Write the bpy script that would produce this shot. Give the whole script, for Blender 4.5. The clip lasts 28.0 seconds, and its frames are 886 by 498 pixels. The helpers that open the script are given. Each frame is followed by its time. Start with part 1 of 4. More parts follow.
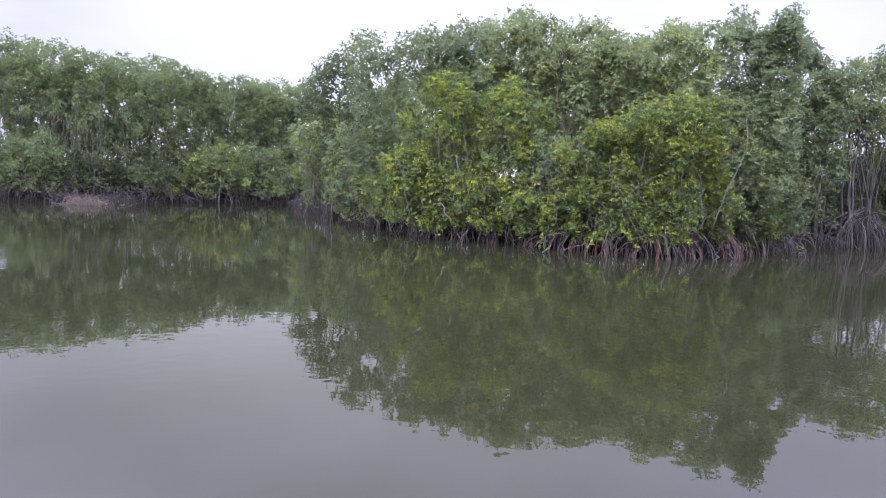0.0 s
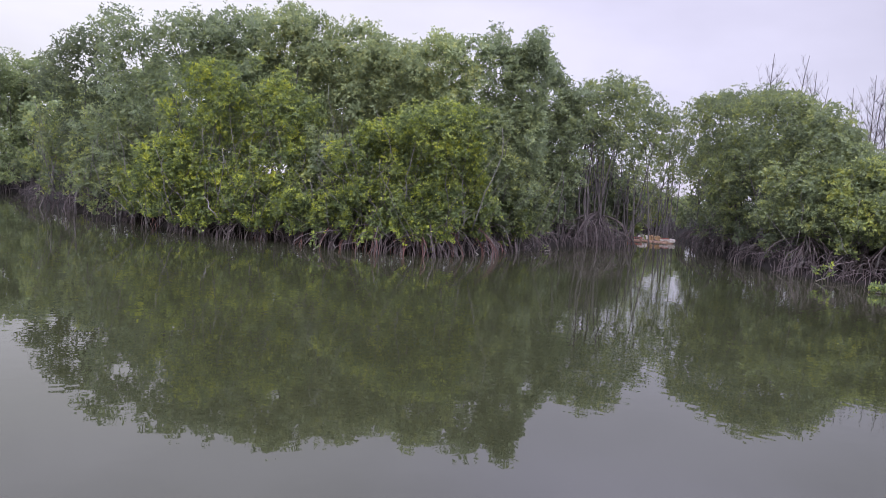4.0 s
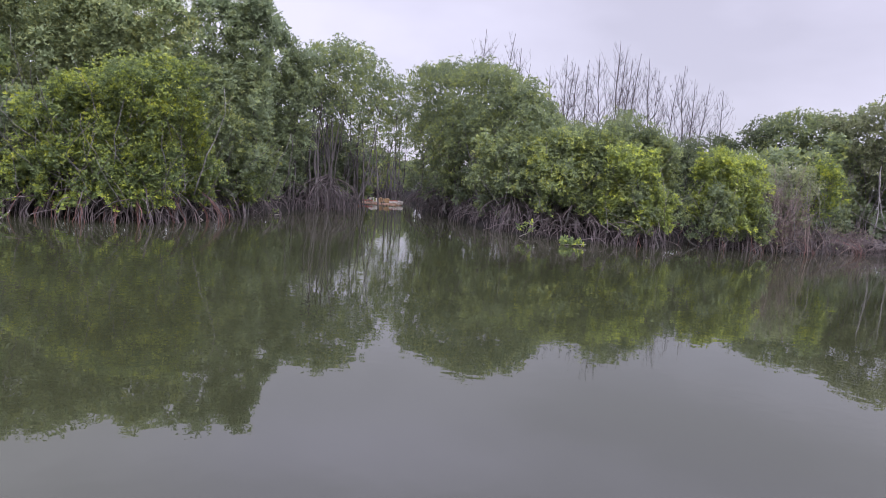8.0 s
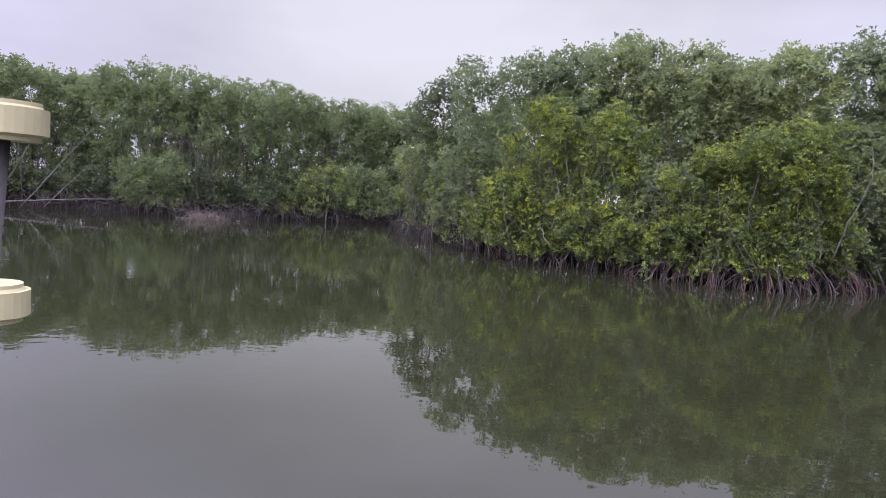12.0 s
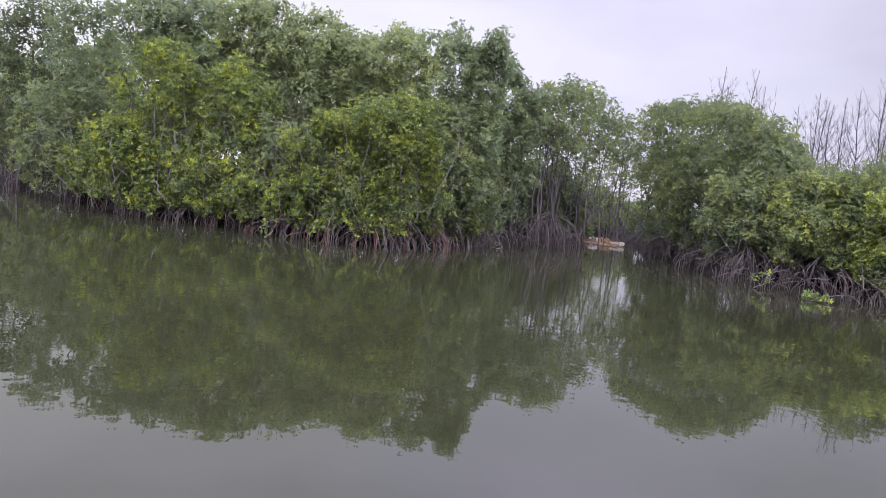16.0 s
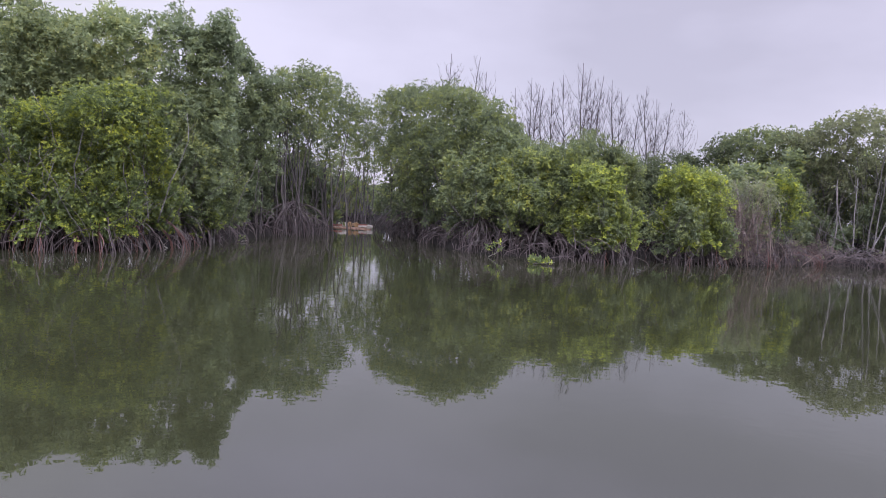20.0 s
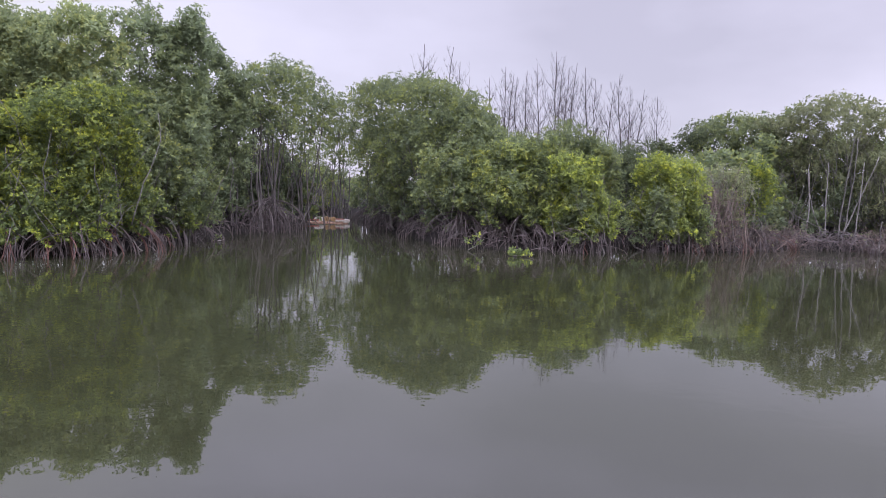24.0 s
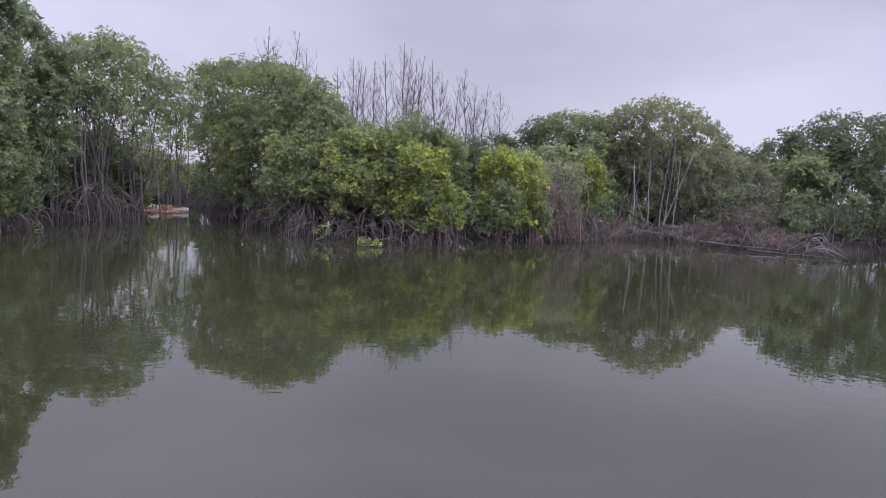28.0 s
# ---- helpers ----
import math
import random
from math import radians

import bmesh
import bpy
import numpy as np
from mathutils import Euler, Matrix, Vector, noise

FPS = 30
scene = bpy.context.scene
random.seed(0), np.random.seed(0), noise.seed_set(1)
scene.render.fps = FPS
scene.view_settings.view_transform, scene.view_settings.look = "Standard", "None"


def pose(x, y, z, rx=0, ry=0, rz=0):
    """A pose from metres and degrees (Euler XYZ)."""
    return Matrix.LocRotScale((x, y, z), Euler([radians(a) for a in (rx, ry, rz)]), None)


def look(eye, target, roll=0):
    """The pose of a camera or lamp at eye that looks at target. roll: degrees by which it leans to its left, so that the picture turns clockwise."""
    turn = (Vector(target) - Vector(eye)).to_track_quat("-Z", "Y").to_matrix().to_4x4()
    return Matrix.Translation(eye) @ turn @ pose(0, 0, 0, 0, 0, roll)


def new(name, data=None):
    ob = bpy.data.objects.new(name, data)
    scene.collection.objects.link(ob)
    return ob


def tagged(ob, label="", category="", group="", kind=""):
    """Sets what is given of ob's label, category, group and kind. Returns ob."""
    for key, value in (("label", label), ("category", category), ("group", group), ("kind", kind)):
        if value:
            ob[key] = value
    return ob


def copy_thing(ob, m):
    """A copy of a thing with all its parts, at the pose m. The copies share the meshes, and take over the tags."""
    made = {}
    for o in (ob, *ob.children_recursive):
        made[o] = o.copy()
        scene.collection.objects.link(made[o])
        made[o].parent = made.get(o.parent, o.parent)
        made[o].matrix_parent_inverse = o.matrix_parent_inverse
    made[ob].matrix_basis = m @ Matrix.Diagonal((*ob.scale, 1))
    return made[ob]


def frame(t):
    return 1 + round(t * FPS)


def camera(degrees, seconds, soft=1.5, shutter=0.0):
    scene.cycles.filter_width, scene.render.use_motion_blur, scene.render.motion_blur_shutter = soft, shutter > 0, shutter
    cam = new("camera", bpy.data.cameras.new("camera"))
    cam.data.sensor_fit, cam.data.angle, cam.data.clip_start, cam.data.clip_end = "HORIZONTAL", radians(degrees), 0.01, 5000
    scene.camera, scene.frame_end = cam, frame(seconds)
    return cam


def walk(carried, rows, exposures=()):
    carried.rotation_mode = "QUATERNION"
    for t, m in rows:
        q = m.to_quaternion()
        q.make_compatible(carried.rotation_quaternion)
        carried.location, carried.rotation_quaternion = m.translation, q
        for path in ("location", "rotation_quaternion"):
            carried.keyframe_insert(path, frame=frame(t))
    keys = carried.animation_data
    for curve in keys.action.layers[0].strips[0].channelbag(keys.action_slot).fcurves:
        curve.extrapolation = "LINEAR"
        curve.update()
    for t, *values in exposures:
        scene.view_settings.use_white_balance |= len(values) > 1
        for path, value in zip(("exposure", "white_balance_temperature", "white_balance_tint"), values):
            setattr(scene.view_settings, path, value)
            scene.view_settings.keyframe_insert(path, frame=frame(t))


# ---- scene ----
EYE = 2.2
cam = camera(65.1, 28.0, soft=0.9)
# seconds, yaw, pitch, roll and sway (right, ahead, up) of a phone held by somebody who stands and pans
ROWS = [
    (0.0, 0.09, -5.6, -2.51, -0.1, 0.14, -0.02),
    (0.5, 1.04, -3.59, -4.41, -0.09, 0.12, 0.0),
    (1.0, -0.42, -2.99, -4.25, -0.1, 0.1, 0.02),
    (1.5, -1.4, -2.85, -3.92, -0.1, 0.1, 0.03),
    (2.0, -1.36, -3.35, -3.41, -0.11, 0.11, 0.04),
    (2.5, -5.17, -4.62, -4.42, -0.14, 0.11, 0.04),
    (4.5, -23.76, -5.09, -3.95, -0.15, 0.14, 0.0),
    (5.0, -29.92, -5.54, -4.18, -0.13, 0.14, -0.02),
    (5.5, -37.08, -4.92, -5.05, -0.07, 0.13, -0.04),
    (6.0, -42.99, -4.91, -5.15, 0.02, 0.12, -0.02),
    (6.5, -44.8, -5.38, -4.72, 0.05, 0.08, 0.0),
    (7.0, -43.52, -5.11, -5.0, 0.06, 0.04, 0.01),
    (7.5, -43.62, -6.16, -5.27, 0.03, -0.04, 0.01),
    (8.0, -40.26, -5.99, -4.74, 0.04, -0.07, 0.02),
    (8.5, -27.67, -5.74, -3.05, 0.01, -0.07, 0.02),
    (9.0, -18.12, -5.35, -2.48, 0.01, -0.05, 0.02),
    (9.5, -4.48, -5.59, -4.37, 0.05, -0.06, 0.03),
    (10.0, 1.1, -3.86, -3.14, 0.06, -0.08, 0.03),
    (10.5, 2.17, -3.68, -2.9, 0.02, 0.01, 0.04),
    (11.0, 5.22, -3.68, -1.79, 0.02, 0.04, 0.02),
    (11.5, 7.57, -4.24, -2.92, 0.0, 0.07, 0.02),
    (12.4, 8.6, -4.1, -3.9, -0.04, 0.06, 0.02),
    (13.5, -0.66, -3.58, -5.38, -0.11, 0.03, 0.01),
    (14.0, -4.02, -4.01, -5.6, -0.16, -0.01, 0.02),
    (14.5, -7.25, -3.88, -6.01, -0.13, -0.04, 0.02),
    (15.0, -11.3, -4.92, -6.32, -0.11, -0.05, 0.01),
    (15.5, -17.09, -4.56, -6.48, -0.1, -0.06, -0.03),
    (16.0, -22.22, -4.72, -6.99, -0.09, -0.06, -0.03),
    (16.5, -29.04, -3.29, -5.79, -0.03, -0.07, -0.03),
    (17.0, -34.39, -3.56, -3.47, 0.04, -0.05, -0.03),
    (17.5, -39.59, -3.52, -4.09, 0.08, -0.11, -0.04),
    (18.0, -41.29, -2.9, -4.93, 0.13, -0.13, -0.04),
    (18.5, -41.43, -2.94, -5.09, 0.12, -0.13, -0.03),
    (19.0, -42.75, -3.79, -4.79, 0.12, -0.17, -0.04),
    (19.5, -42.77, -3.74, -4.58, 0.12, -0.17, -0.05),
    (20.0, -42.68, -3.87, -3.42, 0.14, -0.15, -0.05),
    (20.5, -45.32, -4.08, -3.2, 0.15, -0.16, -0.03),
    (21.0, -46.04, -4.38, -3.22, 0.16, -0.15, -0.01),
    (21.5, -47.48, -4.95, -2.61, 0.16, -0.11, 0.0),
    (23.5, -47.2, -6.14, -2.91, 0.15, -0.02, 0.12),
    (24.0, -44.71, -4.68, -2.14, 0.13, 0.02, 0.15),
    (24.5, -48.22, -3.43, -3.19, 0.18, 0.06, 0.17),
    (25.0, -46.81, -2.14, -4.34, 0.14, 0.03, 0.16),
    (25.5, -46.21, -2.85, -4.07, 0.13, 0.03, 0.17),
    (26.0, -45.35, -4.46, -3.29, 0.14, 0.05, 0.17),
    (26.5, -45.37, -4.69, -3.77, 0.2, 0.09, 0.19),
    (27.0, -46.08, -4.53, -2.22, 0.19, 0.13, 0.17),
    (27.5, -54.43, -4.89, -3.17, 0.18, 0.13, 0.15),
    (28.0, -57.2, -4.9, -3.08, 0.15, 0.11, 0.12),
]
# seconds, stops, kelvin and tint of the phone's own exposure
EXPOSURES = [
    (0.0, 0.62, 5960, 17),
    (0.6, 0.32, 6120, 18),
    (1.0, 0.08, 6160, 20),
    (2.5, 0.09, 6170, 20),
    (4.5, 0.52, 6300, 17),
    (5.0, 0.62, 6320, 16),
    (6.0, 0.41, 6320, 16),
    (7.0, 0.38, 6300, 16),
    (8.0, 0.43, 6320, 16),
    (9.0, 0.66, 6300, 16),
    (9.6, 0.46, 6190, 18),
    (10.0, 0.27, 6190, 18),
    (11.0, 0.15, 6200, 19),
    (14.0, 0.20, 6220, 18),
    (15.0, 0.30, 6290, 17),
    (16.0, 0.45, 6320, 17),
    (17.0, 0.31, 6330, 17),
    (18.0, 0.16, 6220, 18),
    (19.0, 0.18, 6220, 18),
    (20.0, 0.27, 6280, 18),
    (21.0, 0.28, 6260, 18),
    (24.0, 0.34, 6310, 17),
    (25.0, 0.07, 6180, 18),
    (26.0, 0.12, 6220, 18),
    (27.0, 0.22, 6220, 18),
    (28.0, 0.12, 6180, 18),
]
walk(cam, [(t, pose(x, y, EYE + z, 90 + pitch, roll, yaw)) for t, yaw, pitch, roll, x, y, z in ROWS], EXPOSURES)

# ---- world and light: a bright, even overcast ----
SKY_LOW, SKY_HIGH = (0.60, 0.585, 0.69, 1), (2.3, 2.34, 2.95, 1)
SUN_AZ, SUN_EL = -150.0, 33.0
world = bpy.data.worlds.new("overcast_sky")
scene.world = world
world.use_nodes = True
wn, wl = world.node_tree.nodes, world.node_tree.links
wn.clear()
w_out = wn.new("ShaderNodeOutputWorld")
w_bg = wn.new("ShaderNodeBackground")
w_sky = wn.new("ShaderNodeTexSky")
w_sky.sky_type, w_sky.sun_disc = "NISHITA", False
w_sky.sun_elevation, w_sky.sun_rotation = radians(SUN_EL), radians(SUN_AZ)
w_dim = wn.new("ShaderNodeVectorMath")
w_dim.operation = "SCALE"
w_dim.inputs["Scale"].default_value = 0.10
w_tc = wn.new("ShaderNodeTexCoord")
w_sep = wn.new("ShaderNodeSeparateXYZ")
w_ramp = wn.new("ShaderNodeValToRGB")
w_ramp.color_ramp.interpolation = "EASE"
w_ramp.color_ramp.elements[0].position, w_ramp.color_ramp.elements[0].color = 0.27, SKY_LOW
w_ramp.color_ramp.elements[1].position, w_ramp.color_ramp.elements[1].color = 0.95, SKY_HIGH
w_ramp.color_ramp.elements.new(0.42).color = (0.78, 0.755, 0.98, 1)
w_map = wn.new("ShaderNodeMapping")
w_map.inputs["Scale"].default_value = (1.0, 1.0, 2.6)
w_noise = wn.new("ShaderNodeTexNoise")
w_noise.inputs["Scale"].default_value, w_noise.inputs["Detail"].default_value = 1.7, 5.0
w_cloud = wn.new("ShaderNodeMapRange")
w_cloud.inputs["From Min"].default_value, w_cloud.inputs["From Max"].default_value = 0.36, 0.68
w_cloud.inputs["To Min"].default_value, w_cloud.inputs["To Max"].default_value = 0.82, 1.15
w_mul = wn.new("ShaderNodeVectorMath")
w_mul.operation = "SCALE"
w_mix = wn.new("ShaderNodeMix")
w_mix.data_type = "RGBA"
w_mix.inputs[0].default_value = 0.9
wl.new(w_tc.outputs["Generated"], w_sep.inputs[0])
wl.new(w_sep.outputs["Z"], w_ramp.inputs[0])
wl.new(w_tc.outputs["Generated"], w_map.inputs[0])
wl.new(w_map.outputs[0], w_noise.inputs["Vector"])
wl.new(w_noise.outputs[0], w_cloud.inputs["Value"])
wl.new(w_ramp.outputs[0], w_mul.inputs[0])
wl.new(w_cloud.outputs[0], w_mul.inputs["Scale"])
wl.new(w_sky.outputs[0], w_dim.inputs[0])
wl.new(w_dim.outputs[0], w_mix.inputs[6])
# the veil of cloud is brighter round the hidden sun
to_sun = Vector((math.sin(radians(SUN_AZ)) * math.cos(radians(SUN_EL)), math.cos(radians(SUN_AZ)) * math.cos(radians(SUN_EL)), math.sin(radians(SUN_EL))))
w_dot = wn.new("ShaderNodeVectorMath")
w_dot.operation = "DOT_PRODUCT"
w_dot.inputs[1].default_value = to_sun
w_glow = wn.new("ShaderNodeMapRange")
w_glow.interpolation_type = "SMOOTHSTEP"
w_glow.inputs["From Min"].default_value, w_glow.inputs["From Max"].default_value = -0.3, 0.95
w_glow.inputs["To Min"].default_value, w_glow.inputs["To Max"].default_value = 1.0, 4.2
w_veil = wn.new("ShaderNodeVectorMath")
w_veil.operation = "SCALE"
wl.new(w_tc.outputs["Generated"], w_dot.inputs[0])
wl.new(w_dot.outputs["Value"], w_glow.inputs["Value"])
wl.new(w_mul.outputs[0], w_veil.inputs[0])
wl.new(w_glow.outputs[0], w_veil.inputs["Scale"])
# and thinner, whiter over the promontory
w_near = wn.new("ShaderNodeVectorMath")
w_near.operation = "DOT_PRODUCT"
w_near.inputs[1].default_value = (math.sin(radians(-6)) * math.cos(radians(16)), math.cos(radians(-6)) * math.cos(radians(16)), math.sin(radians(16)))
w_thin = wn.new("ShaderNodeMapRange")
w_thin.interpolation_type = "SMOOTHSTEP"
w_thin.inputs["From Min"].default_value, w_thin.inputs["From Max"].default_value = 0.83, 1.0
w_white = wn.new("ShaderNodeMix")
w_white.data_type, w_white.blend_type = "RGBA", "MULTIPLY"
w_white.inputs[7].default_value = (1.12, 1.14, 1.0, 1)
wl.new(w_tc.outputs["Generated"], w_near.inputs[0])
wl.new(w_near.outputs["Value"], w_thin.inputs["Value"])
wl.new(w_thin.outputs[0], w_white.inputs[0])
wl.new(w_veil.outputs[0], w_white.inputs[6])
wl.new(w_white.outputs[2], w_mix.inputs[7])
wl.new(w_mix.outputs[2], w_bg.inputs["Color"])
wl.new(w_bg.outputs[0], w_out.inputs["Surface"])

sun = new("sun", bpy.data.lights.new("sun", "SUN"))
sun.data.energy, sun.data.angle, sun.data.color = 1.4, radians(50), (1.0, 0.97, 0.92)
sun.matrix_world = look(to_sun * 60, (0, 0, 0))


# ---- materials ----
def material(name, roughness=0.7, specular=0.4):
    m = bpy.data.materials.new(name)
    m.use_nodes = True
    p = m.node_tree.nodes["Principled BSDF"]
    p.inputs["Roughness"].default_value = roughness
    p.inputs["Specular IOR Level"].default_value = specular
    return m, m.node_tree.nodes, m.node_tree.links, p


def ramp(nodes, stops):
    r = nodes.new("ShaderNodeValToRGB")
    while len(r.color_ramp.elements) < len(stops):
        r.color_ramp.elements.new(0.5)
    for e, (at_, c) in zip(r.color_ramp.elements, stops):
        e.position, e.color = at_, (*c, 1)
    return r


def noise_node(nodes, links, scale, detail=4.0, stretch=None, coords="Object"):
    tc = nodes.new("ShaderNodeTexCoord")
    n = nodes.new("ShaderNodeTexNoise")
    n.inputs["Scale"].default_value, n.inputs["Detail"].default_value = scale, detail
    if stretch:
        mp = nodes.new("ShaderNodeMapping")
        mp.inputs["Scale"].default_value = stretch
        links.new(tc.outputs[coords], mp.inputs[0])
        links.new(mp.outputs[0], n.inputs["Vector"])
    else:
        links.new(tc.outputs[coords], n.inputs["Vector"])
    return n


def leaf_material(name, old, mid, young, yellow, sheen=0.55):
    """Leathery leaves: each leaf takes its own shade, drifting from old to young growth over a metre or so."""
    m, n, l, p = material(name, sheen, 0.15)
    geo = n.new("ShaderNodeNewGeometry")
    drift = noise_node(n, l, 0.9, 3.0)
    spray = noise_node(n, l, 3.6, 1.0)
    add = n.new("ShaderNodeMath")
    add.operation = "MULTIPLY_ADD"
    add.inputs[1].default_value = 0.30
    l.new(geo.outputs["Random Per Island"], add.inputs[0])
    sub = n.new("ShaderNodeMapRange")
    sub.inputs["From Min"].default_value, sub.inputs["From Max"].default_value = 0.36, 0.68
    sub.inputs["To Min"].default_value, sub.inputs["To Max"].default_value = 0.0, 0.36
    l.new(drift.outputs[0], sub.inputs["Value"])
    shoot = n.new("ShaderNodeMapRange")
    shoot.inputs["From Min"].default_value, shoot.inputs["From Max"].default_value = 0.36, 0.66
    shoot.inputs["To Min"].default_value, shoot.inputs["To Max"].default_value = 0.0, 0.36
    l.new(spray.outputs[0], shoot.inputs["Value"])
    both = n.new("ShaderNodeMath")
    l.new(sub.outputs[0], both.inputs[0])
    l.new(shoot.outputs[0], both.inputs[1])
    l.new(both.outputs[0], add.inputs[2])
    r = ramp(n, [(0.0, old), (0.42, mid), (0.66, young), (0.92, yellow)])
    l.new(add.outputs[0], r.inputs[0])
    tree = n.new("ShaderNodeObjectInfo")
    vary = n.new("ShaderNodeHueSaturation")
    v = n.new("ShaderNodeMapRange")
    v.inputs["To Min"].default_value, v.inputs["To Max"].default_value = 0.88, 1.12
    l.new(tree.outputs["Random"], v.inputs["Value"])
    l.new(v.outputs[0], vary.inputs["Value"])
    l.new(r.outputs[0], vary.inputs["Color"])
    l.new(vary.outputs[0], p.inputs["Base Color"])
    tr = n.new("ShaderNodeBsdfTranslucent")
    l.new(vary.outputs[0], tr.inputs["Color"])
    mx = n.new("ShaderNodeMixShader")
    mx.inputs[0].default_value = 0.5
    l.new(p.outputs[0], mx.inputs[1])
    l.new(tr.outputs[0], mx.inputs[2])
    l.new(mx.outputs[0], n["Material Output"].inputs["Surface"])
    return m


def bark_material(name, dark, light, scale=6.0, wet=None):
    m, n, l, p = material(name, 0.85, 0.25)
    a = noise_node(n, l, scale, 6.0, (1, 1, 0.35))
    r = ramp(n, [(0.3, dark), (0.68, light)])
    l.new(a.outputs[0], r.inputs[0])
    info = n.new("ShaderNodeObjectInfo")
    hsv = n.new("ShaderNodeHueSaturation")
    v = n.new("ShaderNodeMapRange")
    v.inputs["To Min"].default_value, v.inputs["To Max"].default_value = 0.7, 1.3
    l.new(info.outputs["Random"], v.inputs["Value"])
    l.new(v.outputs[0], hsv.inputs["Value"])
    l.new(r.outputs[0], hsv.inputs["Color"])
    l.new(hsv.outputs[0], p.inputs["Base Color"])
    fine = noise_node(n, l, scale * 7, 5.0)
    b = n.new("ShaderNodeBump")
    b.inputs["Strength"].default_value, b.inputs["Distance"].default_value = 0.5, 0.01
    l.new(fine.outputs[0], b.inputs["Height"])
    l.new(b.outputs[0], p.inputs["Normal"])
    return m


LEAF_BRIGHT = leaf_material("leaf_bright", (0.0536, 0.0746, 0.0327), (0.0845, 0.1118, 0.0396), (0.1751, 0.2109, 0.0356), (0.2987, 0.3152, 0.0356))
LEAF_YELLOW = leaf_material("leaf_yellow", (0.0659, 0.0852, 0.0347), (0.1102, 0.1374, 0.0416), (0.1936, 0.2322, 0.0396), (0.3090, 0.3323, 0.0416))
LEAF_GREEN = leaf_material("leaf_green", (0.0740, 0.0950, 0.0550), (0.0990, 0.1240, 0.0620), (0.1420, 0.1680, 0.0600), (0.2150, 0.2300, 0.0600))
LEAF_MID = leaf_material("leaf_mid", (0.0659, 0.0863, 0.0445), (0.0989, 0.1246, 0.0554), (0.1730, 0.2045, 0.0544), (0.2781, 0.2939, 0.0574))
LEAF_DARK = leaf_material("leaf_dark", (0.0975, 0.1224, 0.0703), (0.1167, 0.1469, 0.0789), (0.1452, 0.1759, 0.0789), (0.1814, 0.2051, 0.0767))
# leaf_tall: leaf_green lightened to make up for shade among the crowns
LEAF_TALL = leaf_material("leaf_tall", (0.1170, 0.1470, 0.0770), (0.1470, 0.1800, 0.0860), (0.1930, 0.2240, 0.0860), (0.2540, 0.2710, 0.0860))
# leaf_shade: darkened copy of leaf_dark, with shade put into the colour
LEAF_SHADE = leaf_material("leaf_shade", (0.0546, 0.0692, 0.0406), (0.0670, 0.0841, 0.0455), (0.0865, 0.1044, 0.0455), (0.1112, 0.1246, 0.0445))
# leaf_far: pale, flat greens with the far bank's haze put into the colour
LEAF_FAR = leaf_material("leaf_far", (0.0939, 0.1200, 0.0612), (0.1134, 0.1440, 0.0681), (0.1440, 0.1755, 0.0671), (0.1806, 0.2045, 0.0659))
LEAF_GREY = leaf_material("leaf_grey", (0.0886, 0.1001, 0.0594), (0.1133, 0.1267, 0.0673), (0.1452, 0.1576, 0.0733), (0.1730, 0.1800, 0.0762))
BARK = bark_material("grey_bark", (0.0717, 0.0646, 0.0574), (0.1625, 0.1507, 0.1362))
BARK_PALE = bark_material("pale_bark", (0.0571, 0.0547, 0.0500), (0.1142, 0.1095, 0.1024))
STEM = bark_material("stem_bark", (0.0402, 0.0363, 0.0330), (0.1006, 0.0945, 0.0866))
ROOT = bark_material("root_bark", (0.0220, 0.0169, 0.0154), (0.0680, 0.0556, 0.0520))
ROOT_RED = bark_material("red_root_bark", (0.0352, 0.0158, 0.0125), (0.0996, 0.0518, 0.0414))
WET_WOOD = bark_material("wet_wood", (0.020, 0.017, 0.016), (0.056, 0.050, 0.048))
TWIG = bark_material("dead_twig", (0.0211, 0.0173, 0.0185), (0.0527, 0.0433, 0.0458))
DRIFT = bark_material("driftwood", (0.0321, 0.0277, 0.0254), (0.0837, 0.0740, 0.0702))
TWIG_RED = bark_material("dry_brush", (0.0520, 0.0385, 0.0325), (0.1280, 0.0980, 0.0830))


def mud_material():
    m, n, l, p = material("mud", 0.9, 0.05)
    a = noise_node(n, l, 0.7, 8.0)
    # near-black: the shade under the overhanging trees is put into the mud's colour
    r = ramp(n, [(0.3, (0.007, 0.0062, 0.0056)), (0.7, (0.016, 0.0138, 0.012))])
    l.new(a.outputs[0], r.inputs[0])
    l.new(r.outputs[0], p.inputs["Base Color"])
    b = n.new("ShaderNodeBump")
    b.inputs["Strength"].default_value, b.inputs["Distance"].default_value = 0.6, 0.05
    fine = noise_node(n, l, 9.0, 6.0)
    l.new(fine.outputs[0], b.inputs["Height"])
    l.new(b.outputs[0], p.inputs["Normal"])
    return m


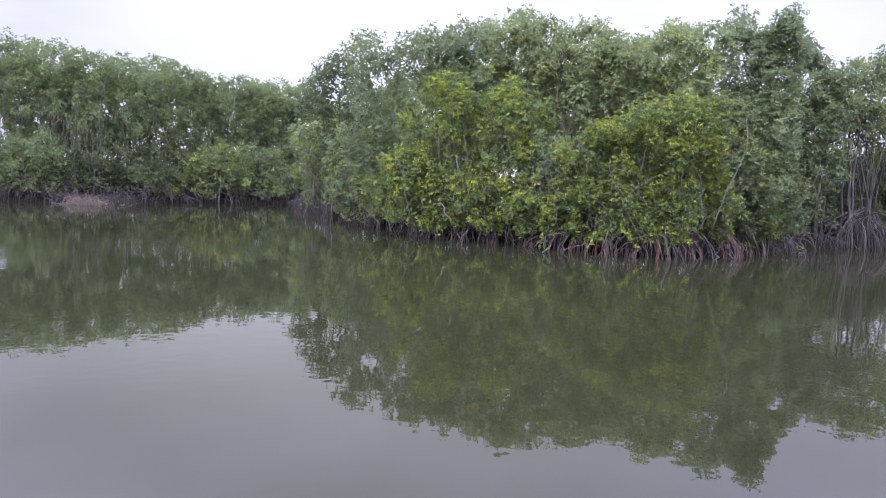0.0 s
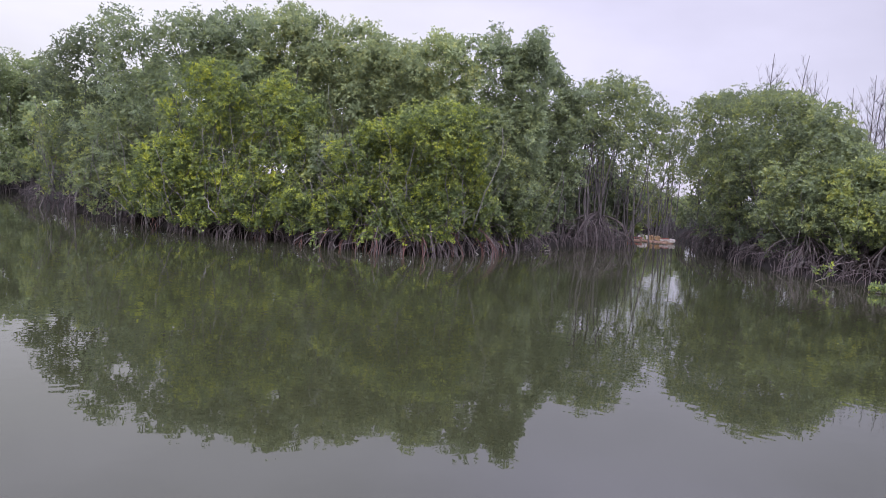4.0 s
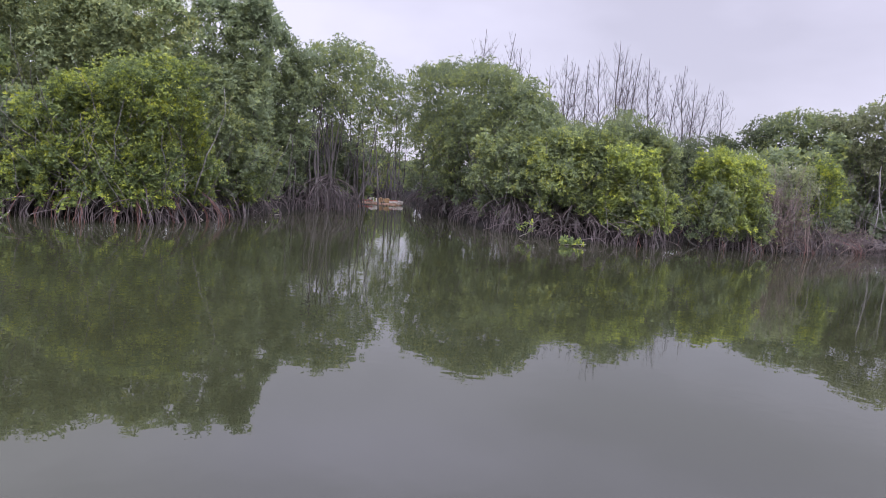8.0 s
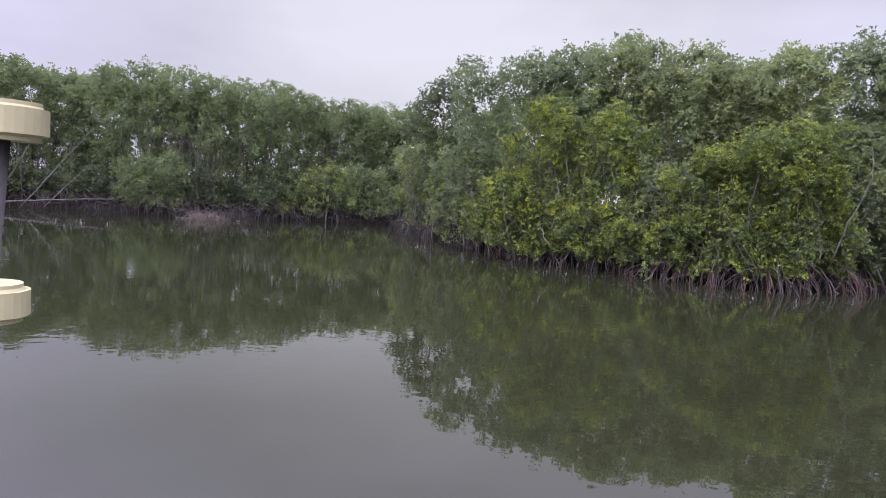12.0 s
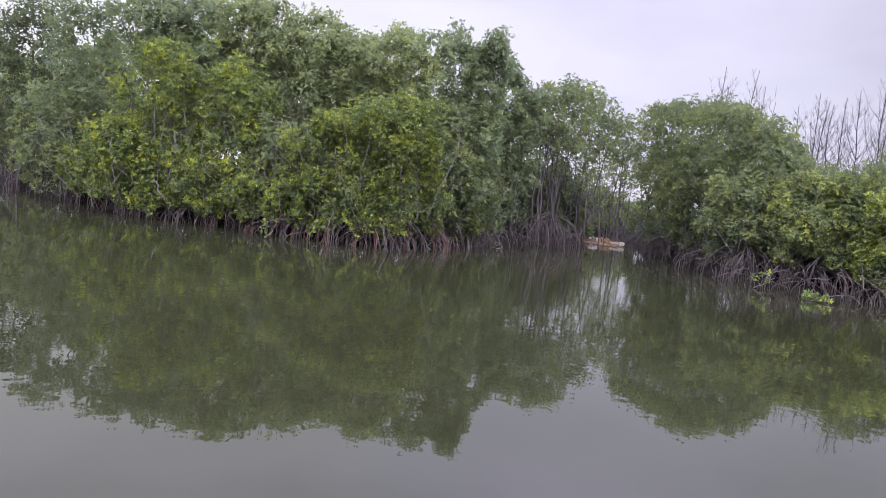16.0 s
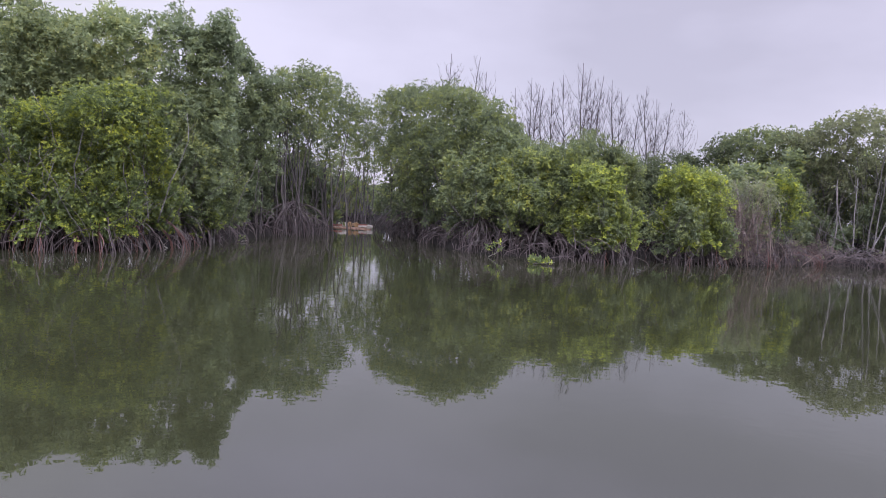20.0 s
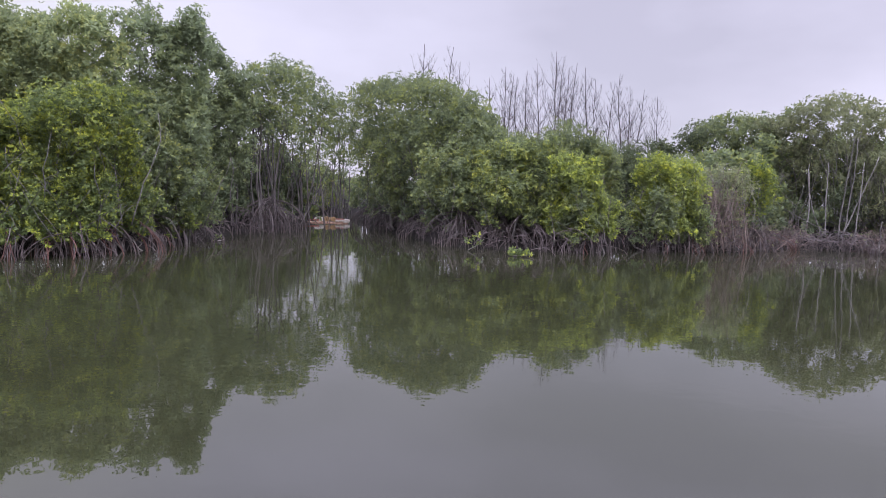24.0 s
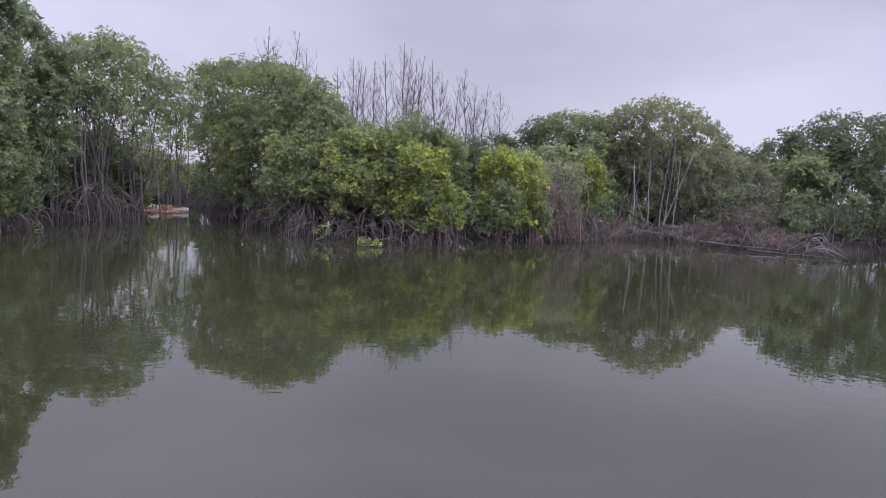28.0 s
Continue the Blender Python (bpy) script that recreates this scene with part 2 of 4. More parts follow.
def water_material():
    """Still, silty creek water: a mirror at low angles, olive from above, with faint ripples."""
    m, n, l, p = material("silty_water", 0.006, 0.5)
    p.inputs["IOR"].default_value = 1.61
    silt = noise_node(n, l, 0.05, 3.0)
    r = ramp(n, [(0.3, (0.0119, 0.0130, 0.0062)), (0.7, (0.0144, 0.0157, 0.0075))])
    l.new(silt.outputs[0], r.inputs[0])
    l.new(r.outputs[0], p.inputs["Base Color"])
    slow = noise_node(n, l, 0.6, 2.0)
    quick = noise_node(n, l, 4.6, 1.0)
    where = noise_node(n, l, 0.06, 2.0)
    gust = n.new("ShaderNodeMapRange")
    gust.inputs["From Min"].default_value, gust.inputs["From Max"].default_value = 0.45, 0.65
    gust.inputs["To Min"].default_value, gust.inputs["To Max"].default_value = 0.4, 1.6
    l.new(where.outputs[0], gust.inputs["Value"])
    mul = n.new("ShaderNodeMath")
    mul.operation = "MULTIPLY"
    l.new(quick.outputs[0], mul.inputs[0])
    l.new(gust.outputs[0], mul.inputs[1])
    b1 = n.new("ShaderNodeBump")
    b1.inputs["Strength"].default_value, b1.inputs["Distance"].default_value = 1.0, 0.0040
    l.new(slow.outputs[0], b1.inputs["Height"])
    b2 = n.new("ShaderNodeBump")
    b2.inputs["Strength"].default_value, b2.inputs["Distance"].default_value = 1.0, 0.0027
    l.new(mul.outputs[0], b2.inputs["Height"])
    l.new(b1.outputs[0], b2.inputs["Normal"])
    l.new(b2.outputs[0], p.inputs["Normal"])
    return m


MUD, WATER = mud_material(), water_material()


# ---- geometry helpers ----
def raw_mesh(name, verts, faces, mat, smooth=False):
    """A mesh from arrays of corners and of triangles or quads."""
    verts, faces = np.asarray(verts, dtype=np.float32), np.asarray(faces, dtype=np.int32)
    me = bpy.data.meshes.new(name)
    me.vertices.add(len(verts))
    me.vertices.foreach_set("co", verts.ravel())
    me.loops.add(faces.size)
    me.loops.foreach_set("vertex_index", faces.ravel())
    me.polygons.add(len(faces))
    me.polygons.foreach_set("loop_start", np.arange(0, faces.size, faces.shape[1], dtype=np.int32))
    if smooth:
        me.polygons.foreach_set("use_smooth", np.ones(len(faces), dtype=bool))
    me.update(calc_edges=True)
    me.materials.append(mat)
    return me


def tube(path, radii, sides=6):
    """Corners and quads of a tapering round rod along a path, closed at both ends by pinching."""
    path = np.asarray(path, dtype=float)
    n = len(path)
    radii = np.broadcast_to(np.asarray(radii, dtype=float), (n,))
    way = np.gradient(path, axis=0)
    way /= np.linalg.norm(way, axis=1, keepdims=True) + 1e-9
    ref = np.where(np.abs(way[:, 2:3]) > 0.9, np.array([[1.0, 0, 0]]), np.array([[0, 0, 1.0]]))
    a = np.cross(way, ref)
    a /= np.linalg.norm(a, axis=1, keepdims=True) + 1e-9
    b = np.cross(way, a)
    turn = np.linspace(0, 2 * np.pi, sides, endpoint=False)
    ring = path[:, None] + radii[:, None, None] * (np.cos(turn)[None, :, None] * a[:, None] + np.sin(turn)[None, :, None] * b[:, None])
    ring = np.concatenate([np.repeat(path[:1, None], sides, 1), ring, np.repeat(path[-1:, None], sides, 1)])
    i = np.arange(n + 1)[:, None] * sides
    k = np.arange(sides)[None]
    k2 = (k + 1) % sides
    quads = np.stack([i + k, i + k2, i + sides + k2, i + sides + k], -1).reshape(-1, 4)
    return ring.reshape(-1, 3), quads


def merged(pieces):
    verts, faces, base = [], [], 0
    for v, f in pieces:
        verts.append(v)
        faces.append(f + base)
        base += len(v)
    return np.concatenate(verts), np.concatenate(faces)


def part(name, me, parent, m=None, label=""):
    ob = new(name, me)
    ob.parent = parent
    if m is not None:
        ob.matrix_local = m
    return tagged(ob, label)


def unit(v):
    return v / (np.linalg.norm(v, axis=-1, keepdims=True) + 1e-9)


def rosettes(rng, centres, outward, size, count=7, droop=0.0, plain=False):
    """Whorls of folded, pointed leaves at the shoot tips: centres and the ways they face."""
    n = len(centres)
    axis = unit(outward * 0.85 + np.array([0, 0, 0.5]) + rng.normal(0, 0.35, (n, 3)))
    a = unit(np.cross(axis, rng.normal(0, 1, (n, 3))))
    b = np.cross(axis, a)
    ang = rng.uniform(0, 2 * np.pi, (n, 1)) + np.arange(count) * 2.4 + rng.normal(0, 0.3, (n, count))
    lift = rng.uniform(0.05, 0.95, (n, count))
    side = np.cos(ang)[..., None] * a[:, None] + np.sin(ang)[..., None] * b[:, None]
    way = unit(side * np.cos(lift)[..., None] + axis[:, None] * np.sin(lift)[..., None] - np.array([0, 0, droop]))
    length = size * rng.uniform(0.55, 1.05, (n, count, 1))
    across = unit(np.cross(way, axis[:, None] + rng.normal(0, 0.25, (n, count, 3))))
    up = np.cross(across, way)
    base = centres[:, None] + way * length * 0.12
    mid = base + way * length * 0.52 + up * length * 0.06
    tip = base + way * length * 0.95
    if plain:
        wide = base + way * length * 0.30
        verts = np.stack([tip, wide + across * length * 0.27, wide - across * length * 0.27], 2).reshape(-1, 3)
        return verts, np.arange(n * count * 3).reshape(-1, 3)
    left = mid + across * length * 0.20 + up * length * 0.05
    right = mid - across * length * 0.20 + up * length * 0.05
    verts = np.stack([base, left, tip, right], 2).reshape(-1, 3)
    k = np.arange(n * count)[:, None] * 4
    tris = np.concatenate([k + np.array([[0, 2, 1]]), k + np.array([[0, 3, 2]])], 1).reshape(-1, 3)
    return verts, tris


def crown_lobes(rng, base, top, wide, deep, count):
    """Lobes (centre, radii) that fill a tall, uneven crown from base to top."""
    mid, half = (base + top) / 2, (top - base) / 2
    small = min(wide, half)
    size0 = small * 0.55
    lobes = [(np.array([rng.normal(0, 0.08) * wide, rng.normal(0, 0.08) * deep, top - size0 * 0.8]), size0 * np.array([0.9, 0.9, 0.8]))]
    for i in range(count - 1):
        turn = i * 2.4 + rng.normal(0, 0.4)
        level = -0.95 + 1.88 * ((i + 0.5) / (count - 1)) ** 0.8 + rng.normal(0, 0.08)
        reach = math.sqrt(max(1 - min(abs(level) ** 2.6, 0.85), 0.1)) * rng.uniform(0.35, 0.85)
        size = small * rng.uniform(0.24, 0.40)
        lift = mid + level * max(half - size * 0.8, 0.1)
        lobes.append((np.array([math.cos(turn) * wide * reach, math.sin(turn) * deep * reach, lift]), size * np.array([1.0, 1.0, rng.uniform(1.0, 1.6)])))
    return lobes


def drape(rng, base, top, wide, deep):
    """Small lobes that close the side of a crown which faces the open water, so that it hangs as one even curtain."""
    mid, half = (base + top) / 2, max((top - base) / 2, 0.4)
    step = min(0.85, wide * 0.5)
    lobes = []
    for z in np.arange(base + step * 0.4, top - step * 0.3, step):
        reach = wide * math.sqrt(max(1 - min(abs((z - mid) / half) ** 2.6, 0.8), 0.1))
        for x in np.arange(-reach * 0.9, reach * 0.91, step):
            if rng.uniform() < 0.13:
                continue
            front = -deep * math.sqrt(max(1 - (x / wide) ** 2, 0.05)) * rng.uniform(0.25, 1.1)
            lobes.append((np.array([x + rng.normal(0, 0.15), front, z + rng.normal(0, 0.2)]), step * rng.uniform(0.36, 0.9) * np.array([1.0, 0.8, rng.uniform(0.9, 1.4)])))
    return lobes


def foliage(rng, lobes, leaves, size, gather=0.12, skin=0.5, core=0.12, plain=False):
    """Leaves of a crown: shoots gathered in sprays on and just inside the lobes, and coarser, older leaves within."""
    count = 7
    shoots = int(leaves * (1 - core)) // count
    area = np.array([r[0] * r[2] for _, r in lobes])
    per = np.maximum((shoots * area / area.sum()).astype(int), 4)
    pos, out, inner = [], [], []
    for (c, r), n in zip(lobes, per):
        sprays = max(n // 4, 3)
        d = unit(rng.normal(0, 1, (sprays, 3)) + np.array([0, 0, 0.3]))
        depth = 1 - skin * rng.uniform(0, 1, (sprays, 1)) ** 1.4
        which = rng.integers(0, sprays, n)
        pos.append(c + d[which] * np.maximum(r - 0.07, r * 0.6) * depth[which] + np.clip(rng.normal(0, gather, (n, 3)), -1.3 * gather, 1.3 * gather))
        out.append(d[which])
        k = max(int(n * core), 2)
        inner.append(c + unit(rng.normal(0, 1, (k, 3))) * r * rng.uniform(0.1, 0.72, (k, 1)))
    outer = rosettes(rng, np.concatenate(pos), np.concatenate(out), size, count, plain=plain)
    inner = np.concatenate(inner)
    return merged([outer, rosettes(rng, inner, unit(rng.normal(0, 1, inner.shape)), size * 1.9, count, plain=plain)])


def at(azimuth, away):
    """A place by its bearing (degrees to the right of north) and its distance from the water's middle."""
    return away * math.sin(radians(azimuth)), away * math.cos(radians(azimuth))


# ---- bank: bearing and distance of the water's edge ----
BANK_AZ = (-180, -120, -70, -50, -40, -36, -30, -25, -21, -17, -12.5, -11.1, -8.3, -4.7, -0.9, 3.3, 7.9, 12.4, 16.8, 20.2, 23, 26.5, 30, 33.6,
           34.6, 37.4, 38.6, 40.4, 42.4, 45, 49, 53.3, 57.8, 59.7, 61.6, 67, 71.7, 75.9, 80, 84, 87.5, 91, 100, 130, 180)
BANK_D = (90, 80, 60, 50, 48, 48, 44.5, 44, 48, 49.5, 52, 40, 34, 29.6, 26, 25.2, 24, 23, 22.8, 24, 26.5, 31, 34.5, 37,
          66, 66, 44, 37.8, 34, 29.3, 28.7, 28.3, 29.9, 37.5, 31.8, 34.6, 41, 43, 41, 39, 41.3, 50, 55, 75, 90)
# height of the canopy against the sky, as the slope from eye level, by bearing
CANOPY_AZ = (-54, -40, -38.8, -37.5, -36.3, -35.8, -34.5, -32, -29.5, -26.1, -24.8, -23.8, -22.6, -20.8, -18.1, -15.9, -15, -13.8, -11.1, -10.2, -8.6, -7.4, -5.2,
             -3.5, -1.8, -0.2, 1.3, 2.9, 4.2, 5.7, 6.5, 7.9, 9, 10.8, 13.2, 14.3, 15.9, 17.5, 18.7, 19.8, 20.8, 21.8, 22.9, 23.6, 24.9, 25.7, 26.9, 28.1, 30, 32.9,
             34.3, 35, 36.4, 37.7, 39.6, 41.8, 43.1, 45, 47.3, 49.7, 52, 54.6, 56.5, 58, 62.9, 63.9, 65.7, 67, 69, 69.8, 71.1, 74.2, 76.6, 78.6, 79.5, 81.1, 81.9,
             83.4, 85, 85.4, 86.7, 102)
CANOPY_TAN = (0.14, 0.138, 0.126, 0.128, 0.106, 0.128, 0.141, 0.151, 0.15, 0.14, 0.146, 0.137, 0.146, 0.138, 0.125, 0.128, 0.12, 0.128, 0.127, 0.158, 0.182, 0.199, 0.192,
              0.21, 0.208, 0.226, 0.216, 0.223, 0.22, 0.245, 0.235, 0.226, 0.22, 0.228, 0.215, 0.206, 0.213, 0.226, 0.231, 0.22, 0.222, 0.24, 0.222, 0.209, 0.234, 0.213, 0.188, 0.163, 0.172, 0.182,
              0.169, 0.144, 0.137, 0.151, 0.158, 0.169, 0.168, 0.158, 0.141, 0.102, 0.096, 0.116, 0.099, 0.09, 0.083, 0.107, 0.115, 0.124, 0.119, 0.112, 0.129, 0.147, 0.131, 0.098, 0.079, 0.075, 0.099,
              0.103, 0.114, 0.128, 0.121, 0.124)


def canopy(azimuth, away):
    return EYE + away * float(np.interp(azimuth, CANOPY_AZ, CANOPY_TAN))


def edge(azimuth):
    return float(np.interp(azimuth, BANK_AZ, BANK_D))


def ground_height(azimuth, away):
    s = (away - edge(azimuth) + 2.3) / 5.0
    s = min(max(s, 0.0), 1.0)
    # unseen inland rise, added to block sky reflections under the trees
    rise = min(max(away - edge(azimuth) - 1.5, 0.0) * 0.11, 1.2)
    return -0.8 + 1.0 * s * s * (3 - 2 * s) + rise


def build_ground():
    rings = [0.5, 6, 12, 17] + [20 + i * 1.0 for i in range(55)] + [80, 90, 105, 130, 180, 300, 700, 2000, 4500]
    steps = 360
    verts, faces = [(0, 0, -0.8)], []
    for r in rings:
        for k in range(steps):
            a = -180 + k * 360 / steps
            x, y = at(a, r)
            z = ground_height(a, r) + (0.05 * noise.noise((x * 0.5, y * 0.5, 0)) if 15 < r < 120 else 0)
            verts.append((x, y, z))
    for i in range(len(rings) - 1):
        for k in range(steps):
            p, q = 1 + i * steps + k, 1 + i * steps + (k + 1) % steps
            faces.append((p, q, q + steps, p + steps))
    inner = [(0, 1 + (k + 1) % steps, 1 + k, 1 + k) for k in range(steps)]
    me = bpy.data.meshes.new("ground")
    me.from_pydata(verts, [], faces + [f[:3] for f in inner])
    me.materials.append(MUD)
    for p in me.polygons:
        p.use_smooth = True
    return tagged(new("ground", me), "mud bank and creek bed, with the shade under the mangroves in its colour", "ground", kind="structure")


build_ground()


def build_water():
    s = 4500
    me = raw_mesh("water", [(-s, -s, 0), (s, -s, 0), (s, s, 0), (-s, s, 0)], [(0, 1, 2, 3)], WATER)
    return tagged(new("water", me), "still olive-green silty water mirroring the trees and sky", "water", kind="structure")


build_water()


# ---- mangroves ----
def root_mesh(rng, mat, forks, straight=0.0):
    """One arching prop root, a metre high and a metre out, that may fork half way."""
    s = np.linspace(0, 1, 9) * np.pi / 2
    sway = rng.normal(0, 0.06)
    arch = np.stack([np.sin(s) ** rng.uniform(0.75, 1.1), sway * np.sin(2 * s) + 0.05 * np.sin(5 * s + rng.uniform(0, 6)), np.cos(s).clip(0, 1) ** rng.uniform(0.65, 0.95)], 1)
    arch = arch * (1 - straight) + np.stack([np.linspace(0, 1, 9), arch[:, 1], np.linspace(1, 0, 9)], 1) * straight
    arch = np.concatenate([arch, arch[-1:] + np.array([[0.02, 0, -0.35]])])
    pieces = [tube(arch, np.linspace(0.019, 0.011, len(arch)), 5)]
    for k in range(forks):
        i = rng.integers(3, 6)
        start = arch[i]
        end = np.array([start[0] + rng.uniform(0.05, 0.35), rng.normal(0, 0.25), -0.35])
        u = np.linspace(0, 1, 6)[:, None]
        bend = start * (1 - u) + end * u
        bend[:, 0] += 0.18 * np.sin(u[:, 0] * np.pi)
        bend[:, 1] += 0.05 * np.sin(u[:, 0] * np.pi) * rng.normal()
        pieces.append(tube(bend, np.linspace(0.013, 0.009, 6), 4))
    v, f = merged(pieces)
    return raw_mesh("prop_root", v, f, mat, True)


root_rng = np.random.default_rng(5)
ROOTS = [root_mesh(root_rng, ROOT, i % 3, (0.0, 0.15, 0.4)[i % 3]) for i in range(9)]
ROOTS_RED = [root_mesh(root_rng, ROOT_RED, i % 3, (0.1, 0.4)[i % 2]) for i in range(6)]


def stem_path(rng, foot, head, wander=0.12, n=8):
    u = np.linspace(0, 1, n)[:, None]
    p = np.asarray(foot) * (1 - u) + np.asarray(head) * u
    off = np.cumsum(rng.normal(0, wander, (n, 3)), 0) * np.array([1, 1, 0.2])
    return p + off * np.sin(u * np.pi)


def mangrove(azimuth, away, top, wide, label, base=1.2, front=0, hem=0.42, leaf=LEAF_GREEN, leaves=14000, size=0.16, stems=3, roots=12, root_size=1.0, deep=None,
             lobes=12, thick=0.06, bark=BARK, red=0.0, gather=0.16, seed=0, twigs=0, plain=False, hub=False, ridge=False, group="mangroves on the bank"):
    """A mangrove: slender stems on arching prop roots, limbs, and an uneven crown of leaf whorls. wide: half the crown's width."""
    rng = np.random.default_rng(1000 + seed * 7 + int(azimuth * 31 + away * 17))
    x, y = at(azimuth, away)
    z = ground_height(azimuth, away)
    ob = new("mangrove_tree")
    ob.matrix_world = pose(x, y, z, 0, 0, -azimuth)
    ob.empty_display_size = 0.3
    tagged(ob, label, "tree", group)
    top, base = top - z, base - z
    deep = deep or wide * 0.85
    shape = crown_lobes(rng, base, top, wide, deep, int(lobes * 1.5))
    shape += drape(rng, base, top, wide, deep)
    if ridge:
        shape += [(np.array([lx, rng.normal(0, deep * 0.3), 99.0]), rng.uniform(0.24, 0.55) * np.array([1.0, 1.0, 1.15])) for lx in np.arange(-wide * 0.95, wide * 0.96, 0.38)]
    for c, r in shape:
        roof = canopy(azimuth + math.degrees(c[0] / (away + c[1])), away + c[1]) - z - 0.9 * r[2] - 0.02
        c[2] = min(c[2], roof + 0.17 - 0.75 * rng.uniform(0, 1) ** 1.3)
    v, f = foliage(rng, shape, leaves, size, gather, plain=plain)
    corners = 3 if plain else 4
    lowest = v[:, 2].reshape(-1, corners).min(1)
    along = v[:, 0].reshape(-1, corners).mean(1)
    low = hem + 0.22 * np.sin(along * 2.9 + seed + azimuth) + 0.14 * np.sin(along * 7.3 + azimuth) - z
    v[:, 2] += np.repeat(np.where(lowest > low, 0, (low - lowest) * rng.uniform(0.75, 1.9, len(lowest)) + 0.02), corners)
    v[:, 2] = np.maximum(v[:, 2], 0.06 - z)
    part("crown", raw_mesh("crown", v, f, leaf), ob)
    if twigs:
        pieces = []
        for i in range(twigs):
            foot = np.array([rng.normal(0, wide * 0.45), -deep * rng.uniform(0.35, 1.0), rng.uniform(0.3, top * 0.6)])
            way = unit(np.array([rng.normal(0, 0.55), rng.normal(-0.2, 0.4), 1.0]))
            pieces.append(tube(stem_path(rng, foot, foot + way * rng.uniform(0.8, 2.2), 0.05, 5), np.linspace(0.015, 0.006, 5), 3))
        v, f = merged(pieces)
        tagged(part("twig_tangle", raw_mesh("twig_tangle", v, f, STEM), ob), kind="stuff")
    for i in range(front):
        x0 = rng.uniform(-0.7, 0.7) * wide
        p = stem_path(rng, (x0, -deep * 0.8, 0.9), (x0 + rng.normal(0, 0.5), -deep * rng.uniform(0.55, 0.8), top * rng.uniform(0.55, 0.85)), 0.07, 9)
        v, f = tube(p, np.linspace(thick * 0.55, thick * 0.22, 9), 5)
        part("stem", raw_mesh("stem", v, f, STEM, True), ob)
    feet, trunks = [], []
    for i in range(stems):
        spread = wide * (0.12 if hub else 0.28)
        foot = np.array([rng.normal(0, spread), rng.normal(0, spread * 0.5), -0.25])
        c, r = shape[i % len(shape)] if i else shape[0]
        head = np.array([c[0] * 0.9, c[1] * 0.8, max(c[2], base + 0.5)])
        p = stem_path(rng, foot, head, 0.05 if base > 3.0 else 0.12)
        v, f = tube(p, np.linspace(thick, thick * 0.3, len(p)) * rng.uniform(0.7, 1.15), 7)
        trunks.append(part("trunk", raw_mesh("trunk", v, f, bark, True), ob))
        feet.append(p)
    for c, r in shape[1:lobes * 2 // 3]:
        k = int(rng.integers(0, len(feet)))
        p0 = feet[k]
        j = int(np.argmin(np.abs(p0[:, 2] - max(c[2] - r[2] * 1.4, 0.9))))
        j = min(max(j, 1), len(p0) - 2)
        p = stem_path(rng, p0[j], c + np.array([0, 0, r[2] * 0.5]), 0.06, 6)
        v, f = tube(p, np.linspace(thick * 0.5, thick * 0.16, 6), 4)
        part("limb", raw_mesh("limb", v, f, STEM, True), trunks[k])
    for i in range(roots):
        p0 = feet[0 if hub else i % len(feet)]
        h = root_size * (rng.uniform(0.4, 1.05) if hub else rng.uniform(0.55, 1.35))
        u = min(max((h + 0.25) / max(p0[-1, 2] + 0.25, 0.5), 0), 0.6)
        spot = p0[0] * (1 - u) + p0[-1] * u
        ang = rng.uniform(0, 360) if rng.uniform() < 0.35 else -90 + rng.normal(0, 60)
        if hub:
            ang = rng.uniform(-200, 20)
        reach = root_size * (rng.uniform(0.15, 1.2) if hub else rng.uniform(0.45, 1.5))
        me = ROOTS_RED[rng.integers(0, 6)] if rng.uniform() < red else ROOTS[3 * rng.integers(0, 3) + (rng.uniform() < 0.4)] if hub else ROOTS[rng.integers(0, 9)]
        m = Matrix.LocRotScale((spot[0], spot[1], -z - 0.02), Euler((0, 0, radians(ang))), (reach, 1.0, h))
        part("prop_root", me, ob, m)
    return ob


LABEL_TALL = "tall dark-green mangrove tree on grey stems behind the bank"
LABEL_BRIGHT = "bright yellow-green mangrove bush over arching roots at the water"
LABEL_GREEN = "green mangrove tree standing on arching prop roots"
LABEL_FAR = "hazy green mangrove tree on the far bank"
LABEL_GREY = "pale sparse mangrove with whitish trunks at the water"

# far bank, beyond the open water
FAR = dict(base=0.9, ridge=True, leaf=LEAF_FAR, plain=True, leaves=17500, size=0.195, stems=2, roots=8, lobes=11, label=LABEL_FAR)
for a, d, h, w in ((-50, 55.2, 8.6, 3.4), (-45.5, 54.2, 8.8, 3.2), (-41.8, 54.2, 9.0, 3.0), (-38.8, 53.2, 9.0, 2.4), (-35.0, 52.7, 8.9, 1.7), (-32.2, 50.7, 9.4, 2.6),
                   (-29.0, 50.2, 9.0, 2.8), (-26.0, 50.2, 8.9, 2.7), (-22.8, 52.2, 9.2, 2.8), (-19.9, 53.7, 8.9, 2.7), (-16.8, 55.2, 8.7, 2.8), (-14.0, 56.7, 8.7, 2.6), (-11.4, 56.7, 9.0, 2.4)):
    mangrove(a, d, h * 1.1, w, **dict(FAR, base=0.5, leaves=19000, size=0.19, front=1, twigs=8))
NEARFAR = dict(FAR, ridge=False, leaves=12000, base=0.5, lobes=9, stems=2)
for a, d, h, w in ((-43, 49.5, 3.6, 2.2), (-31.0, 47.5, 3.8, 2.2), (-14.5, 53, 4.0, 2.2)):
    mangrove(a, d, h, w, **dict(NEARFAR, size=0.16))
mangrove(-18.0, 50.6, 4.4, 2.1, **dict(NEARFAR, size=0.15, leaf=LEAF_MID, label="yellowish-green mangrove bush on the far bank"))
mangrove(-21.6, 50.0, 1.9, 1.3, **dict(NEARFAR, size=0.15, leaves=5000, leaf=LEAF_MID, label="low yellowish bush at the far water's edge"))

